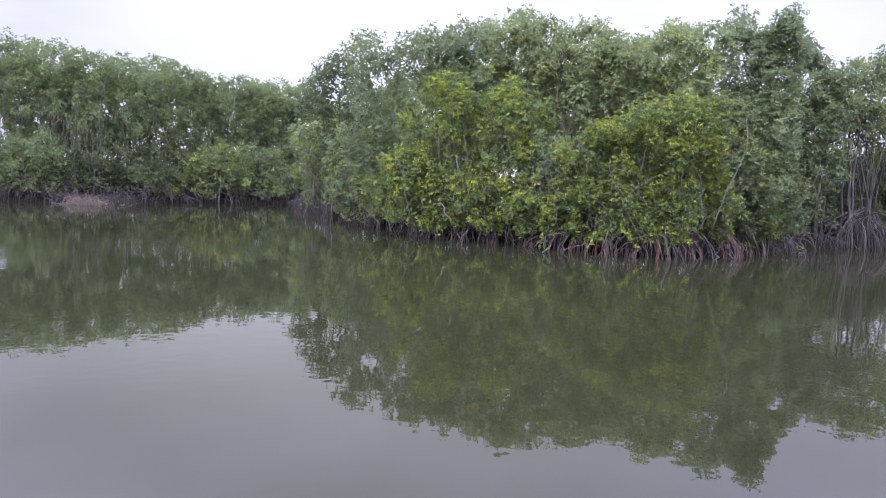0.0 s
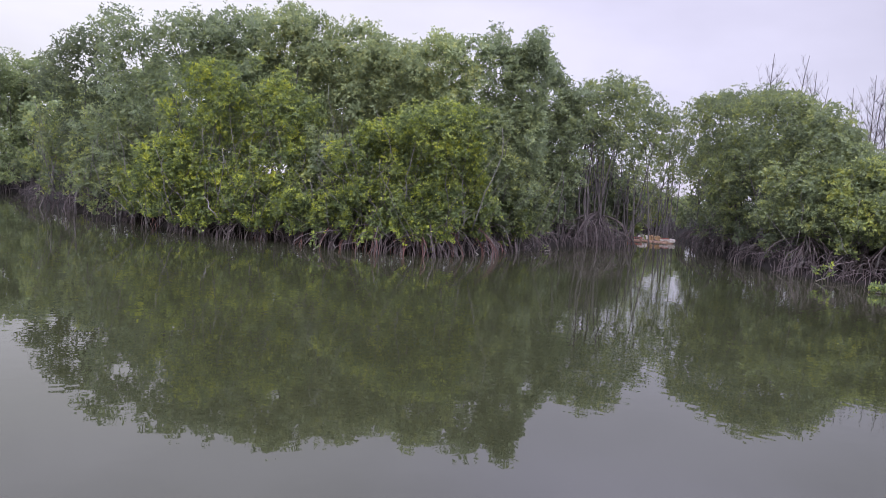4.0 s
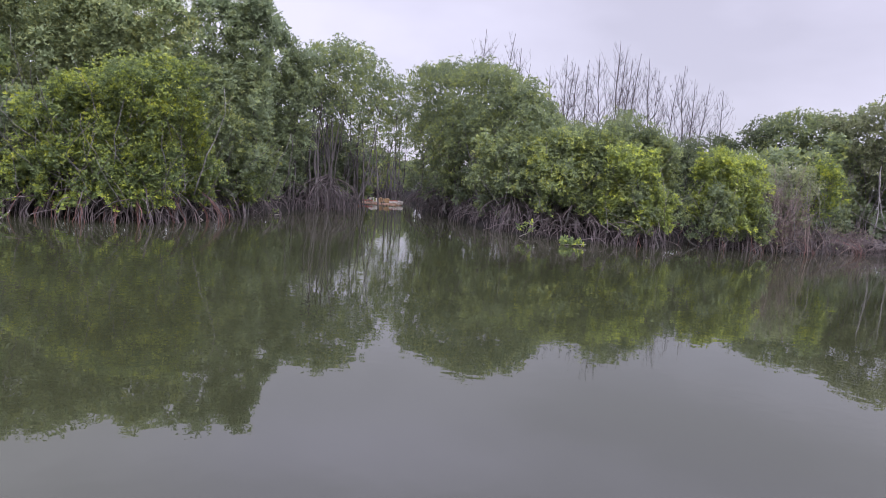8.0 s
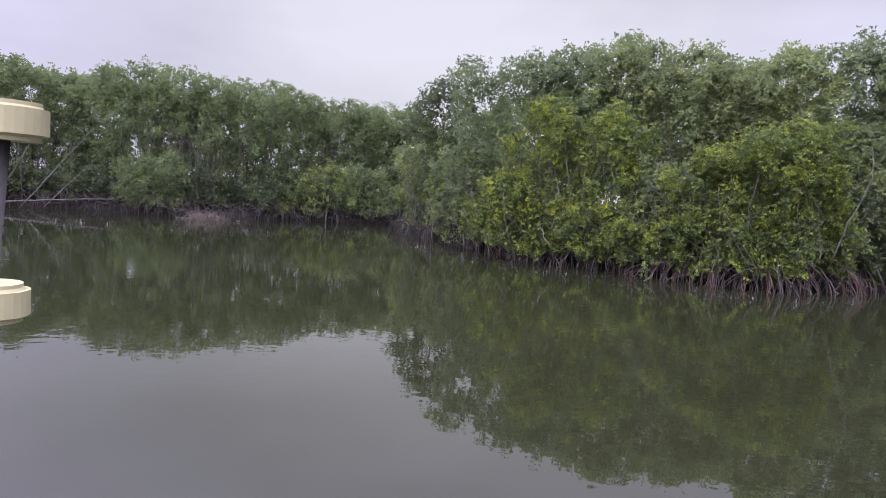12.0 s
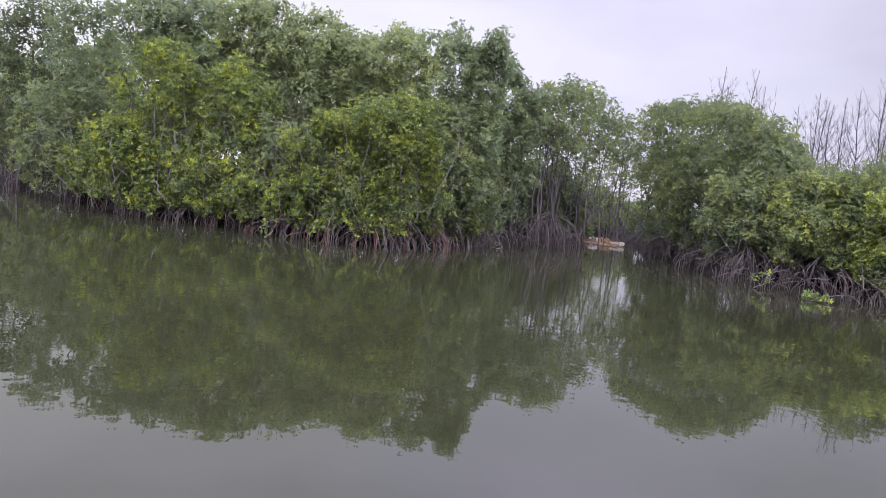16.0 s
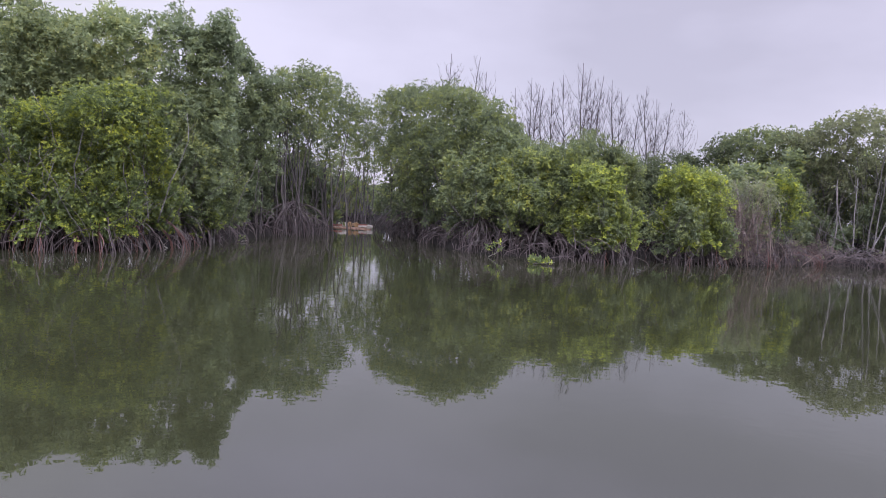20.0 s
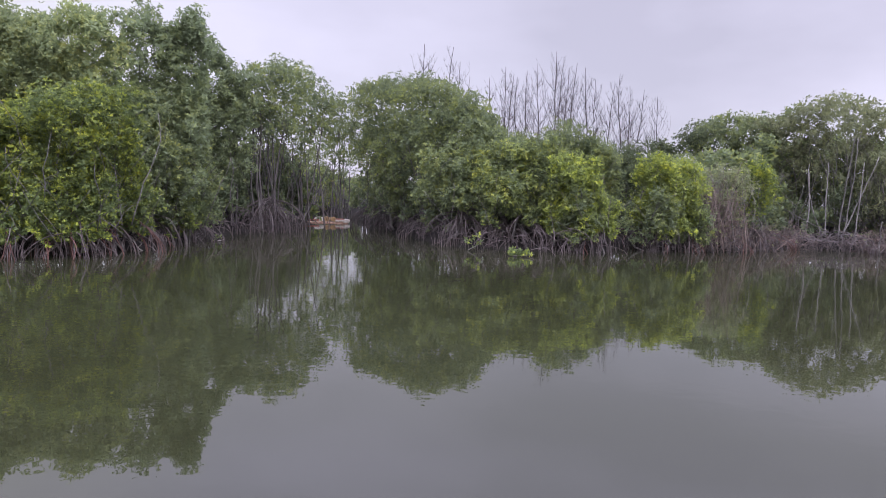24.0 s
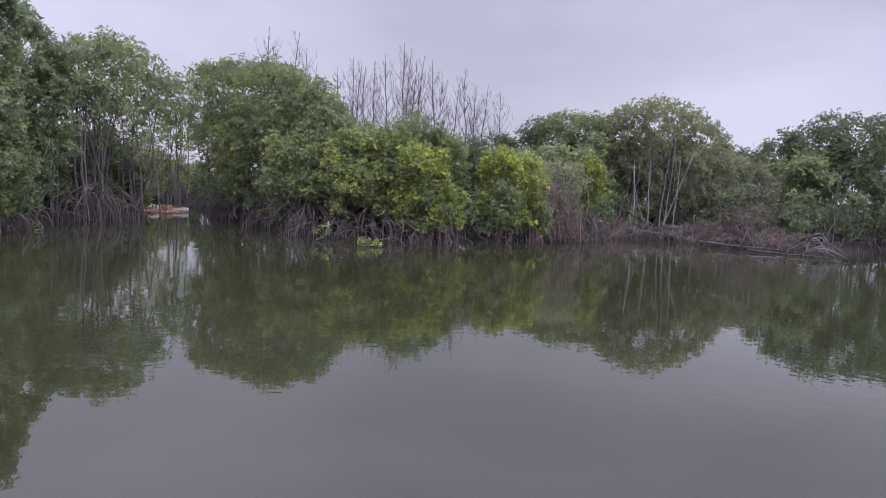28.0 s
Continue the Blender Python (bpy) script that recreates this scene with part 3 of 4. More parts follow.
# promontory: tall trees behind
TALL = dict(base=2.0, ridge=True, leaf=LEAF_DARK, plain=True, bark=STEM, leaves=21000, size=0.17, stems=3, roots=6, lobes=14, label=LABEL_TALL, thick=0.055)
# crown dark against the sky: the backlit look is put into its leaf colour
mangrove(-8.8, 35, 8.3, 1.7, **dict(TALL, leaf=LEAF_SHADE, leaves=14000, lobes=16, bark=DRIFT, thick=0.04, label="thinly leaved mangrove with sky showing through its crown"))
mangrove(-5.6, 32, 8.3, 1.8, **dict(TALL, leaves=14000))
for a, d, h, w in ((-0.8, 30, 8.7, 1.9), (2.4, 30, 8.6, 1.5), (5.9, 29, 9.1, 1.5), (9.2, 29.5, 8.5, 1.8), (12.0, 29, 8.5, 1.7),
                   (15.0, 29, 8.2, 1.6), (17.9, 28.5, 8.4, 1.45)):
    mangrove(a, d, h, w, **dict(TALL, leaf=LEAF_TALL if a > 4 else LEAF_DARK))
for a, d, h, w in ((24.9, 28.5, 8.8, 0.72), (23.6, 28.7, 8.2, 0.95), (26.8, 35.0, 8.8, 0.95)):
    mangrove(a, d, h, w, **dict(TALL, leaf=LEAF_DARK, leaves=16000, lobes=12, thick=0.036))

mangrove(21.5, 28.5, 8.9, 0.95, **dict(TALL, leaf=LEAF_DARK, ridge=False, leaves=9000, lobes=12, thick=0.036, label="slender sparse mangrove with sky showing through"))

mangrove(20.3, 31.5, 8.2, 1.1, **dict(TALL, ridge=False, leaves=3200, label="thin mangrove in a gap between denser crowns"))

# promontory: the bright fringe over the water
BRIGHT = dict(base=0.35, front=2, leaf=LEAF_BRIGHT, leaves=19000, size=0.13, stems=3, roots=24, lobes=16, twigs=16, label=LABEL_BRIGHT, thick=0.04, root_size=0.75)
mangrove(-9.4, 37.5, 5.6, 1.9, **dict(BRIGHT, leaf=LEAF_MID, leaves=15000, label="dull green mangrove bush at the water's edge"))
mangrove(-6.0, 31.5, 4.6, 1.9, **dict(BRIGHT, leaf=LEAF_GREEN))
mangrove(0.0, 27, 6.4, 1.6, **dict(BRIGHT, front=4, bark=BARK_PALE))
mangrove(4.9, 26.4, 6.1, 1.7, **BRIGHT)
mangrove(-2.6, 27.4, 3.6, 1.4, **BRIGHT)
mangrove(8.6, 25.5, 3.8, 1.2, **dict(BRIGHT, leaf=LEAF_GREEN, leaves=11000))
mangrove(12.3, 24.6, 4.4, 1.3, **dict(BRIGHT, base=0.9, red=0.2, hem=0.8, root_size=1.15))
mangrove(16.5, 24.4, 5.3, 1.5, **dict(BRIGHT, base=1.1, roots=34, red=0.3, hem=0.8, root_size=1.15))
mangrove(19.0, 25.0, 5.4, 1.2, **dict(BRIGHT, base=1.1, roots=34, red=0.4, hem=0.8, root_size=1.15))
mangrove(2.3, 26.0, 2.8, 1.4, **dict(BRIGHT, leaves=10000))
mangrove(22.6, 28, 5.2, 1.4, **dict(BRIGHT, leaf=LEAF_GREEN, red=0.3))
mangrove(25.3, 30, 4.6, 1.0, **dict(BRIGHT, leaf=LEAF_GREEN))

# low fringe that dips towards the water
FRINGE = dict(BRIGHT, base=0.3, front=0, leaves=6500, stems=2, roots=12, root_size=0.7, lobes=9, twigs=4, red=0.25, label="low yellow-green mangrove bush dipping to the water")
for a, top, w in ((-4.6, 2.4, 1.1), (-0.6, 2.6, 1.1), (3.6, 2.3, 1.2), (7.2, 2.2, 1.1), (10.6, 2.4, 1.0), (14.4, 2.4, 1.0), (17.8, 2.2, 0.9), (21.0, 2.0, 0.9), (24.0, 2.4, 0.9)):
    mangrove(a, edge(a) + 0.9, top, w, **FRINGE)
for a, top, w in ((56.0, 2.6, 1.1), (61.8, 2.6, 1.2), (64.6, 2.2, 1.1)):
    mangrove(a, edge(a) + 1.0, top, w, **dict(FRINGE, leaf=LEAF_GREEN, label="low green mangrove bush at the water's edge"))

# head of the creek
mangrove(31.2, 37, 8.9, 2.3, **dict(TALL, bark=DRIFT, leaf=LEAF_GREEN, base=5.0, thick=0.04, stems=9, roots=70, root_size=1.75, hub=True, label="slender mangrove clump on tall arching prop roots", leaves=10500))
mangrove(33.7, 41, 8.6, 1.7, **dict(TALL, bark=DRIFT, leaf=LEAF_GREEN, base=5.4, stems=5, roots=3, root_size=1.2, leaves=7500))
mangrove(29.7, 36, 7.8, 1.5, **dict(TALL, bark=DRIFT, leaf=LEAF_GREEN, base=4.8, stems=4, roots=6, root_size=1.2, leaves=4600))
mangrove(36.4, 51, 9.0, 1.6, **dict(TALL, bark=DRIFT, leaf=LEAF_GREEN, base=5.6, stems=4, roots=3, root_size=1.0, leaves=6500))
mangrove(27.9, 35, 7.2, 1.3, **dict(TALL, bark=DRIFT, base=3.4, leaves=11000, roots=8, root_size=1.0))
SPARSE = dict(TALL, ridge=False, bark=DRIFT, leaf=LEAF_GREEN, base=3.3, stems=3, roots=2, root_size=0.9, lobes=9, label="thinly leaved mangrove with sky between its leaves")
for a, d, h, w in ((30.5, 38.5, 6.4, 1.5), (32.6, 40, 6.4, 1.5), (34.6, 50, 7.3, 1.7), (36.2, 50, 7.2, 1.4)):
    mangrove(a, d, h, w, **dict(SPARSE, leaves=3600))
mangrove(33.4, 58, 4.0, 1.8, **dict(NEARFAR, leaf=LEAF_BRIGHT, label="light green bush on the creek bank"))
# bushes past bearing 28 carry the creek gap's shade in their leaf colour
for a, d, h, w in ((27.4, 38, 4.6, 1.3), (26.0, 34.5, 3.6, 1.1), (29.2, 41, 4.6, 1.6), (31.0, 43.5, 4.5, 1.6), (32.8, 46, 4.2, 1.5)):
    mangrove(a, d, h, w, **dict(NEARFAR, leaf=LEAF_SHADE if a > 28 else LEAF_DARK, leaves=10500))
mangrove(35.0, 68, 4.4, 2.5, **dict(NEARFAR, leaf=LEAF_BRIGHT))

mangrove(35.2, 68, 8.6, 3.2, **dict(FAR, leaf=LEAF_GREEN, base=1.0, ridge=False, leaves=4500, size=0.2, label="sparse mangrove with sky showing through at the creek head"))

# the rounded grove past the creek
GROVE = dict(base=0.9, hem=0.65, leaf=LEAF_GREEN, bark=STEM, leaves=20000, size=0.145, stems=4, roots=20, twigs=6, root_size=1.0, lobes=15, label=LABEL_GREEN)
for a, d, h, w in ((39.3, 44, 9.7, 1.5), (40.9, 40.5, 9.75, 2.1), (43.8, 36, 9.3, 2.1), (46.7, 34, 8.1, 2.0)):
    mangrove(a, d, h, w, **dict(GROVE, ridge=True, base=1.9, root_size=1.5, roots=46, stems=5, hub=True))
for a, d, h, w in ((41.8, 38.5, 6.4, 1.6), (54.6, 33, 6.0, 1.8), (57.0, 34, 5.2, 1.4)):
    mangrove(a, d, h, w, **GROVE)
for a, d, h, w in ((48.8, 32.5, 5.6, 2.0), (51.6, 33, 5.3, 2.0)):
    mangrove(a, d, h, w, **dict(GROVE, base=1.5, hem=1.2, roots=34, root_size=1.3))
mangrove(46.0, 32.0, 4.4, 1.6, **dict(GROVE, base=1.6, hem=1.35, roots=34, root_size=1.4))
mangrove(50.2, 31, 4.6, 1.6, **dict(GROVE, leaf=LEAF_MID, base=1.3, hem=1.1, roots=34, root_size=1.2))
mangrove(53.2, 31, 4.4, 1.4, **dict(GROVE, leaf=LEAF_MID, base=1.1, hem=0.95, roots=34, root_size=1.1))
mangrove(55.6, 30.4, 4.0, 1.2, **dict(GROVE, leaf=LEAF_YELLOW, label=LABEL_BRIGHT, base=0.5, leaves=20000))
mangrove(57.7, 30.6, 2.5, 0.75, **dict(GROVE, leaf=LEAF_YELLOW, label=LABEL_BRIGHT, base=0.2, leaves=7000))
# tree in the gap between bushes: the gap's shade is in its leaf colour
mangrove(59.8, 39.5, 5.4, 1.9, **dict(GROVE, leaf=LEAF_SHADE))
mangrove(62.0, 33.6, 4.5, 1.1, **dict(GROVE, leaf=LEAF_YELLOW, label=LABEL_BRIGHT, base=0.5, leaves=13000))
mangrove(64.0, 34.4, 4.3, 1.1, **dict(GROVE, leaf=LEAF_YELLOW, label=LABEL_BRIGHT, base=0.7, leaves=12000))
mangrove(66.6, 36.9, 4.1, 1.6, **dict(GROVE, leaf=LEAF_GREY, base=0.9, leaves=7500, twigs=70, label="half-dead olive-brown bush full of dry twigs"))
mangrove(68.8, 38.5, 4.3, 1.1, **dict(GROVE, leaf=LEAF_BRIGHT, base=1.6, leaves=8000))

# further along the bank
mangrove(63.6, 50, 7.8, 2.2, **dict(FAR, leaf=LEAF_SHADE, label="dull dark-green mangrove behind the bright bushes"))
for a, d, h, w in ((66.6, 49, 8.5, 2.2), (69.3, 49, 8.4, 2.0)):
    mangrove(a, d, h, w, **dict(FAR, leaf=LEAF_GREEN, label=LABEL_GREEN))
for a, d, h, w in ((71.2, 48, 8.6, 2.5), (74.4, 47, 9.7, 2.9), (77.3, 48, 7.9, 2.4)):
    mangrove(a, d, h, w, **dict(FAR, leaf=LEAF_GREY, base=3.7, stems=5, bark=STEM, thick=0.04, leaves=10000, twigs=45, label=LABEL_GREY))
for a, d, h, w in ((70.6, 52, 5.6, 2.4), (73.6, 51.5, 5.8, 2.4), (76.4, 51, 6.0, 2.2)):
    mangrove(a, d, h, w, **dict(NEARFAR, leaf=LEAF_GREEN, leaves=10000, base=0.8, label="shaded green mangrove behind the whitish stems"))
# shade of the lower crowns is put into the whole leaf colour here
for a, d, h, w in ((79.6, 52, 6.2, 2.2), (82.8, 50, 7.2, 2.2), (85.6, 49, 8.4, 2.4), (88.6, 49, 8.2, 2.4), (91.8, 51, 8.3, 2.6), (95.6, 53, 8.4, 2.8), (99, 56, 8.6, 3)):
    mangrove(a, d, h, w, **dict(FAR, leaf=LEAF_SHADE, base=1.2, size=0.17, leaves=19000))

for a, d, h, w in ((77.4, 45.5, 6.0, 1.5), (79.6, 46, 5.2, 1.5), (81.4, 46, 4.6, 1.3)):
    mangrove(a, d, h, w, **dict(NEARFAR, leaf=LEAF_GREY, leaves=8500, twigs=60, size=0.15, base=1.4, label="olive-green bush behind the dead brush"))

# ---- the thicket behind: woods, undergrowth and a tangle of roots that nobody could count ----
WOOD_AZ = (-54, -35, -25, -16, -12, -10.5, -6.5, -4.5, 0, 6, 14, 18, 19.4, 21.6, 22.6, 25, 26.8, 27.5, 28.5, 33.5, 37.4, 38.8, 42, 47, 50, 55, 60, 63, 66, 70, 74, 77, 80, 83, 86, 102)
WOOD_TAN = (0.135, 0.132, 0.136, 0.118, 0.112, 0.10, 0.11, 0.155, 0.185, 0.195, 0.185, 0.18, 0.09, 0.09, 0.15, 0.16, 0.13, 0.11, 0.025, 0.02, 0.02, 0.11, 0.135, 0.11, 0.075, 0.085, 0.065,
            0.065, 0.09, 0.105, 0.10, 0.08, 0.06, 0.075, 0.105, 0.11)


def thicket(name, label, places, leaf, leaves, size, seed):
    """Many crowns that run into one another: (bearing, distance, base, top, half width)."""
    rng = np.random.default_rng(seed)
    pieces = []
    for a, d, low, high, wide in places:
        x, y = at(a, d)
        v, f = foliage(rng, crown_lobes(rng, low, high, wide, wide * 0.8, 7), leaves, size, 0.2, 0.6, 0.3, True)
        v[:, 2] = np.maximum(v[:, 2], 0.2)
        pieces.append((v + np.array([x, y, 0]), f))
    v, f = merged(pieces)
    return tagged(new(name, raw_mesh(name, v, f, leaf)), label, "trees", kind="stuff")


wood_rng = np.random.default_rng(3)
back, low = [], []
a = -54.0
while a < 102:
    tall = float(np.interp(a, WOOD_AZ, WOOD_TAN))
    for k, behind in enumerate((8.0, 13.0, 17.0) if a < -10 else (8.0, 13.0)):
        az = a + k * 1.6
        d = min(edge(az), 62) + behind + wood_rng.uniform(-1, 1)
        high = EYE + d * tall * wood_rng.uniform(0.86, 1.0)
        back.append((az, d, 0.15, max(high, 2.0), wood_rng.uniform(2.0, 2.8)))
    a += 3.1 * 40 / (edge(a) + 8)
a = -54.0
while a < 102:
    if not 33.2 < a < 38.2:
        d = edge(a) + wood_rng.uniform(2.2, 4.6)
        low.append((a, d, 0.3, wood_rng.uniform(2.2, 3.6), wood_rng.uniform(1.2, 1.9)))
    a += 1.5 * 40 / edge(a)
half = sum(1 for place in back if place[0] < 20)
thicket("woods", "dense dark-green mangrove woods behind the bank", back[:half], LEAF_FAR, 3200, 0.32, 11)
thicket("woods", "dense green mangrove woods past the creek", back[half:], LEAF_GREEN, 2700, 0.31, 12)
# undergrowth: the dimness among the stems is put into its leaf colour
thicket("undergrowth", "leafy undergrowth among the mangrove stems, with shade in its leaf colour", low, LEAF_SHADE, 1300, 0.2, 13)


def root_tangle(first, last, step, mat, label, seed):
    """Thin arching prop roots and upright air roots that crowd the water's edge between the trees."""
    rng = np.random.default_rng(seed)
    pieces = []
    a = first
    u = np.linspace(0, 1, 6) * np.pi / 2
    while a < last:
        if not 33.8 < a < 38.0:
            for k in range(2):
                d = edge(a) + rng.uniform(-0.1, 2.4)
                x, y = at(a + rng.normal(0, 0.3), d)
                h, r, turn = rng.uniform(0.25, 1.15), rng.uniform(0.25, 1.3), rng.uniform(0, 2 * np.pi)
                if rng.uniform() < 0.12:
                    r = 0.06
                px, pz = np.sin(u) ** rng.uniform(0.75, 1.5) * r, h * np.cos(u).clip(0, 1) ** rng.uniform(0.6, 1.0) - 0.12 * np.sin(u) ** 4
                path = np.stack([x + np.cos(turn) * px, y + np.sin(turn) * px, pz], 1)
                pieces.append(tube(path + rng.normal(0, 0.02, path.shape), np.linspace(0.015, 0.010, 6), 4))
        a += step * 40 / edge(a)
    v, f = merged(pieces)
    return tagged(new("root_tangle", raw_mesh("root_tangle", v, f, mat)), label, "roots", kind="stuff")


root_tangle(-52, -11, 0.11, ROOT, "tangle of brown mangrove roots along the far water's edge", 21)
root_tangle(-11, 60, 0.22, ROOT, "tangle of thin dark mangrove roots along the water's edge", 23)
root_tangle(60, 100, 0.26, ROOT, "tangle of brown mangrove roots beside the dead brush", 24)


def forest_stems():
    """Slender grey stems and branches that show between the crowns."""
    rng = np.random.default_rng(22)
    pieces = []
    a = -52.0
    while a < 100:
        d = min(edge(a), 60) + rng.uniform(2.2, 9)
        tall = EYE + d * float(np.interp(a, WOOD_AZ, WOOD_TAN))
        if 29 < a < 36.5:
            tall = rng.uniform(5.5, 7.5)
        x, y = at(a, d)
        foot = np.array([x, y, -0.2])
        head = foot + np.array([rng.normal(0, 0.7), rng.normal(0, 0.5), max(tall * rng.uniform(0.5, 0.78), 1.5)])
        p = stem_path(rng, foot, head, 0.08, 7)
        pieces.append(tube(p, np.linspace(rng.uniform(0.025, 0.05), 0.012, 7), 5))
        for k in range(3):
            j = rng.integers(2, 6)
            q = stem_path(rng, p[j], p[j] + np.array([rng.normal(0, 0.7), rng.normal(0, 0.7), rng.uniform(0.6, 1.6)]), 0.04, 4)
            pieces.append(tube(q, np.linspace(0.02, 0.008, 4), 4))
        a += (0.12 if 28.5 < a < 37 else 0.5 if a > 60 else 0.27) * 40 / edge(a)
    v, f = merged(pieces)
    return tagged(new("forest_stems", raw_mesh("forest_stems", v, f, DRIFT)), "slender grey stems and branches inside the mangrove thicket", "stems", kind="stuff")


forest_stems()


# ---- leafless trees behind the grove ----
def bare_tree_model(seed, tall):
    """A leafless, broom-shaped tree: one leader and steep side limbs with fine twigs."""
    rng = np.random.default_rng(seed)
    ob = new("bare_tree")
    lead = stem_path(rng, (0, 0, -0.3), (rng.normal(0, 0.3), rng.normal(0, 0.3), tall), 0.10, 14)
    v, f = tube(lead, np.linspace(0.10, 0.024, 14), 6)
    part("trunk", raw_mesh("trunk", v, f, TWIG, True), ob)
    for i in range(30):
        u = 0.34 + 0.60 * (i + rng.uniform(0, 1)) / 30
        p0 = lead[min(int(u * 13), 12)]
        turn = i * 2.4 + rng.normal(0, 0.4)
        long = (1.0 - u) * tall * rng.uniform(0.35, 0.72) + 0.35
        slant = rng.uniform(0.3, 0.72)
        out = np.array([math.cos(turn), math.sin(turn), 0])
        end = p0 + long * (out * slant + np.array([0, 0, 1 - 0.3 * slant]))
        limb = stem_path(rng, p0, end, 0.04, 6)
        limb += out * (np.sin(np.linspace(0, np.pi, 6)) * long * 0.07)[:, None]
        pieces = [tube(limb, np.linspace(0.022 * (1.2 - u) + 0.012, 0.007, 6), 4)]
        for k in range(10):
            q0 = limb[rng.integers(1, 6)]
            turn2 = rng.uniform(0, 2 * np.pi)
            twig = q0 + rng.uniform(0.4, 1.1) * (long * 0.2 + 0.22) * np.array([math.cos(turn2) * 0.55, math.sin(turn2) * 0.55, 0.85])
            pieces.append(tube(stem_path(rng, q0, twig, 0.03, 3), np.linspace(0.009, 0.005, 3), 3))
        v, f = merged(pieces)
        part("limb", raw_mesh("limb", v, f, TWIG), ob)
    return tagged(ob, "leafless grey-brown tree with steep fine branches behind the mangroves", "bare tree", "bare trees behind the grove")


BARE = [bare_tree_model(50 + i, 15.0) for i in range(5)]
BARE_AT = ((42.7, 0.208), (43.4, 0.182), (45.0, 0.205), (45.8, 0.186), (46.5, 0.166), (48.2, 0.165), (49.3, 0.180), (50.0, 0.170), (50.6, 0.166), (51.3, 0.176), (51.9, 0.186),
           (53.3, 0.203), (54.0, 0.186), (54.6, 0.180), (55.0, 0.187), (55.8, 0.181), (56.5, 0.165), (58.0, 0.160), (58.6, 0.172), (59.3, 0.155), (60.4, 0.150), (61.3, 0.141))
bare_rng = np.random.default_rng(8)
for i, (a, tan_top) in enumerate(BARE_AT):
    d = 62 + bare_rng.uniform(-3, 6)
    x, y = at(a, d)
    tall = (EYE + d * tan_top) / 15.0
    m = pose(x, y, 0.08, 0, 0, bare_rng.uniform(0, 360))
    tree = BARE[i] if i < 5 else copy_thing(BARE[i % 5], m)
    tree.matrix_world = m @ Matrix.Diagonal((tall * 0.85, tall * 0.85, tall, 1))


# ---- floating containers at the head of the creek ----
def paint(name, colour, dirt, roughness=0.55):
    m, n, l, p = material(name, roughness, 0.4)
    a = noise_node(n, l, 7.0, 6.0)
    r = ramp(n, [(0.35, dirt), (0.6, colour)])
    l.new(a.outputs[0], r.inputs[0])
    l.new(r.outputs[0], p.inputs["Base Color"])
    return m


WHITE_PLASTIC = paint("white_plastic", (0.46, 0.43, 0.39), (0.30, 0.27, 0.22))
OCHRE_PLASTIC = paint("ochre_plastic", (0.27, 0.165, 0.070), (0.16, 0.10, 0.045))
BROWN_PLASTIC = paint("brown_plastic", (0.17, 0.105, 0.055), (0.11, 0.07, 0.04))
RED_PAINT = paint("red_paint", (0.27, 0.085, 0.06), (0.16, 0.06, 0.045))
PLANK_WOOD = bark_material("weathered_plank", (0.13, 0.075, 0.05), (0.31, 0.21, 0.155))
CREAM_FOAM = paint("cream_foam", (0.34, 0.31, 0.17), (0.27, 0.24, 0.13), 0.8)


def box_mesh(name, size, mat, bevel=0.03, taper=1.0):
    bm = bmesh.new()
    bmesh.ops.create_cube(bm, size=1.0, matrix=Matrix.Diagonal((*size, 1)))
    for v in bm.verts:
        if v.co.z > 0:
            v.co.x *= taper
            v.co.y *= taper
    bmesh.ops.bevel(bm, geom=bm.edges[:], offset=bevel, segments=2, affect="EDGES")
    me = bpy.data.meshes.new(name)
    bm.to_mesh(me)
    bm.free()
    me.materials.append(mat)
    return me


def jug(name, place, size, mat, label, turn=0.0, cap=RED_PAINT):
    """A plastic can lying in the water: body, neck, screw cap and a bowed handle."""
    ob = new(name)
    ob.matrix_world = pose(*place, 0, 0, turn)
    tagged(ob, label, "plastic can", "containers on the floating raft")
    w, d, h = size
    part("body", box_mesh("body", (w, d, h), mat, min(size) * 0.2), ob, pose(0, 0, h / 2))
    v, f = tube([(w * 0.48, 0, h * 0.72), (w * 0.56, 0, h * 0.72), (w * 0.60, 0, h * 0.72)], (h * 0.17, h * 0.15, h * 0.15), 10)
    neck = part("neck", raw_mesh("neck", v, f, mat, True), ob)
    v, f = tube([(w * 0.59, 0, h * 0.72), (w * 0.66, 0, h * 0.72)], h * 0.19, 10)
    part("cap", raw_mesh("cap", v, f, cap, True), neck)
    u = np.linspace(0, np.pi, 8)
    v, f = tube(np.stack([-w * 0.1 + np.cos(u) * w * 0.22, u * 0, h * 0.96 + np.sin(u) * h * 0.16], 1), h * 0.05, 6)
    part("handle", raw_mesh("handle", v, f, mat, True), ob)
    return ob


RAFT_AZ, RAFT_D = 35.2, 47.5
raft_x, raft_y = at(RAFT_AZ, RAFT_D)
raft_m = pose(raft_x, raft_y, -0.03, 0, 0, -RAFT_AZ)
raft = new("raft")
raft.matrix_world = raft_m
tagged(raft, "low raft of reddish planks floating at the creek head", "raft")
for i, (y, z, half) in enumerate(((-0.45, 0.05, 1.5), (-0.15, 0.06, 1.55), (0.15, 0.05, 1.5), (0.45, 0.06, 1.45))):
    part("plank", box_mesh("plank", (half * 2, 0.24, 0.07), PLANK_WOOD, 0.012), raft, pose(0.05 * i, y, z, 0, 0, 0.6 * (i - 1.5)))
for x in (-1.2, 0.0, 1.2):
    part("crossbeam", box_mesh("crossbeam", (0.09, 1.25, 0.07), PLANK_WOOD, 0.012), raft, pose(x, 0, 0.13))
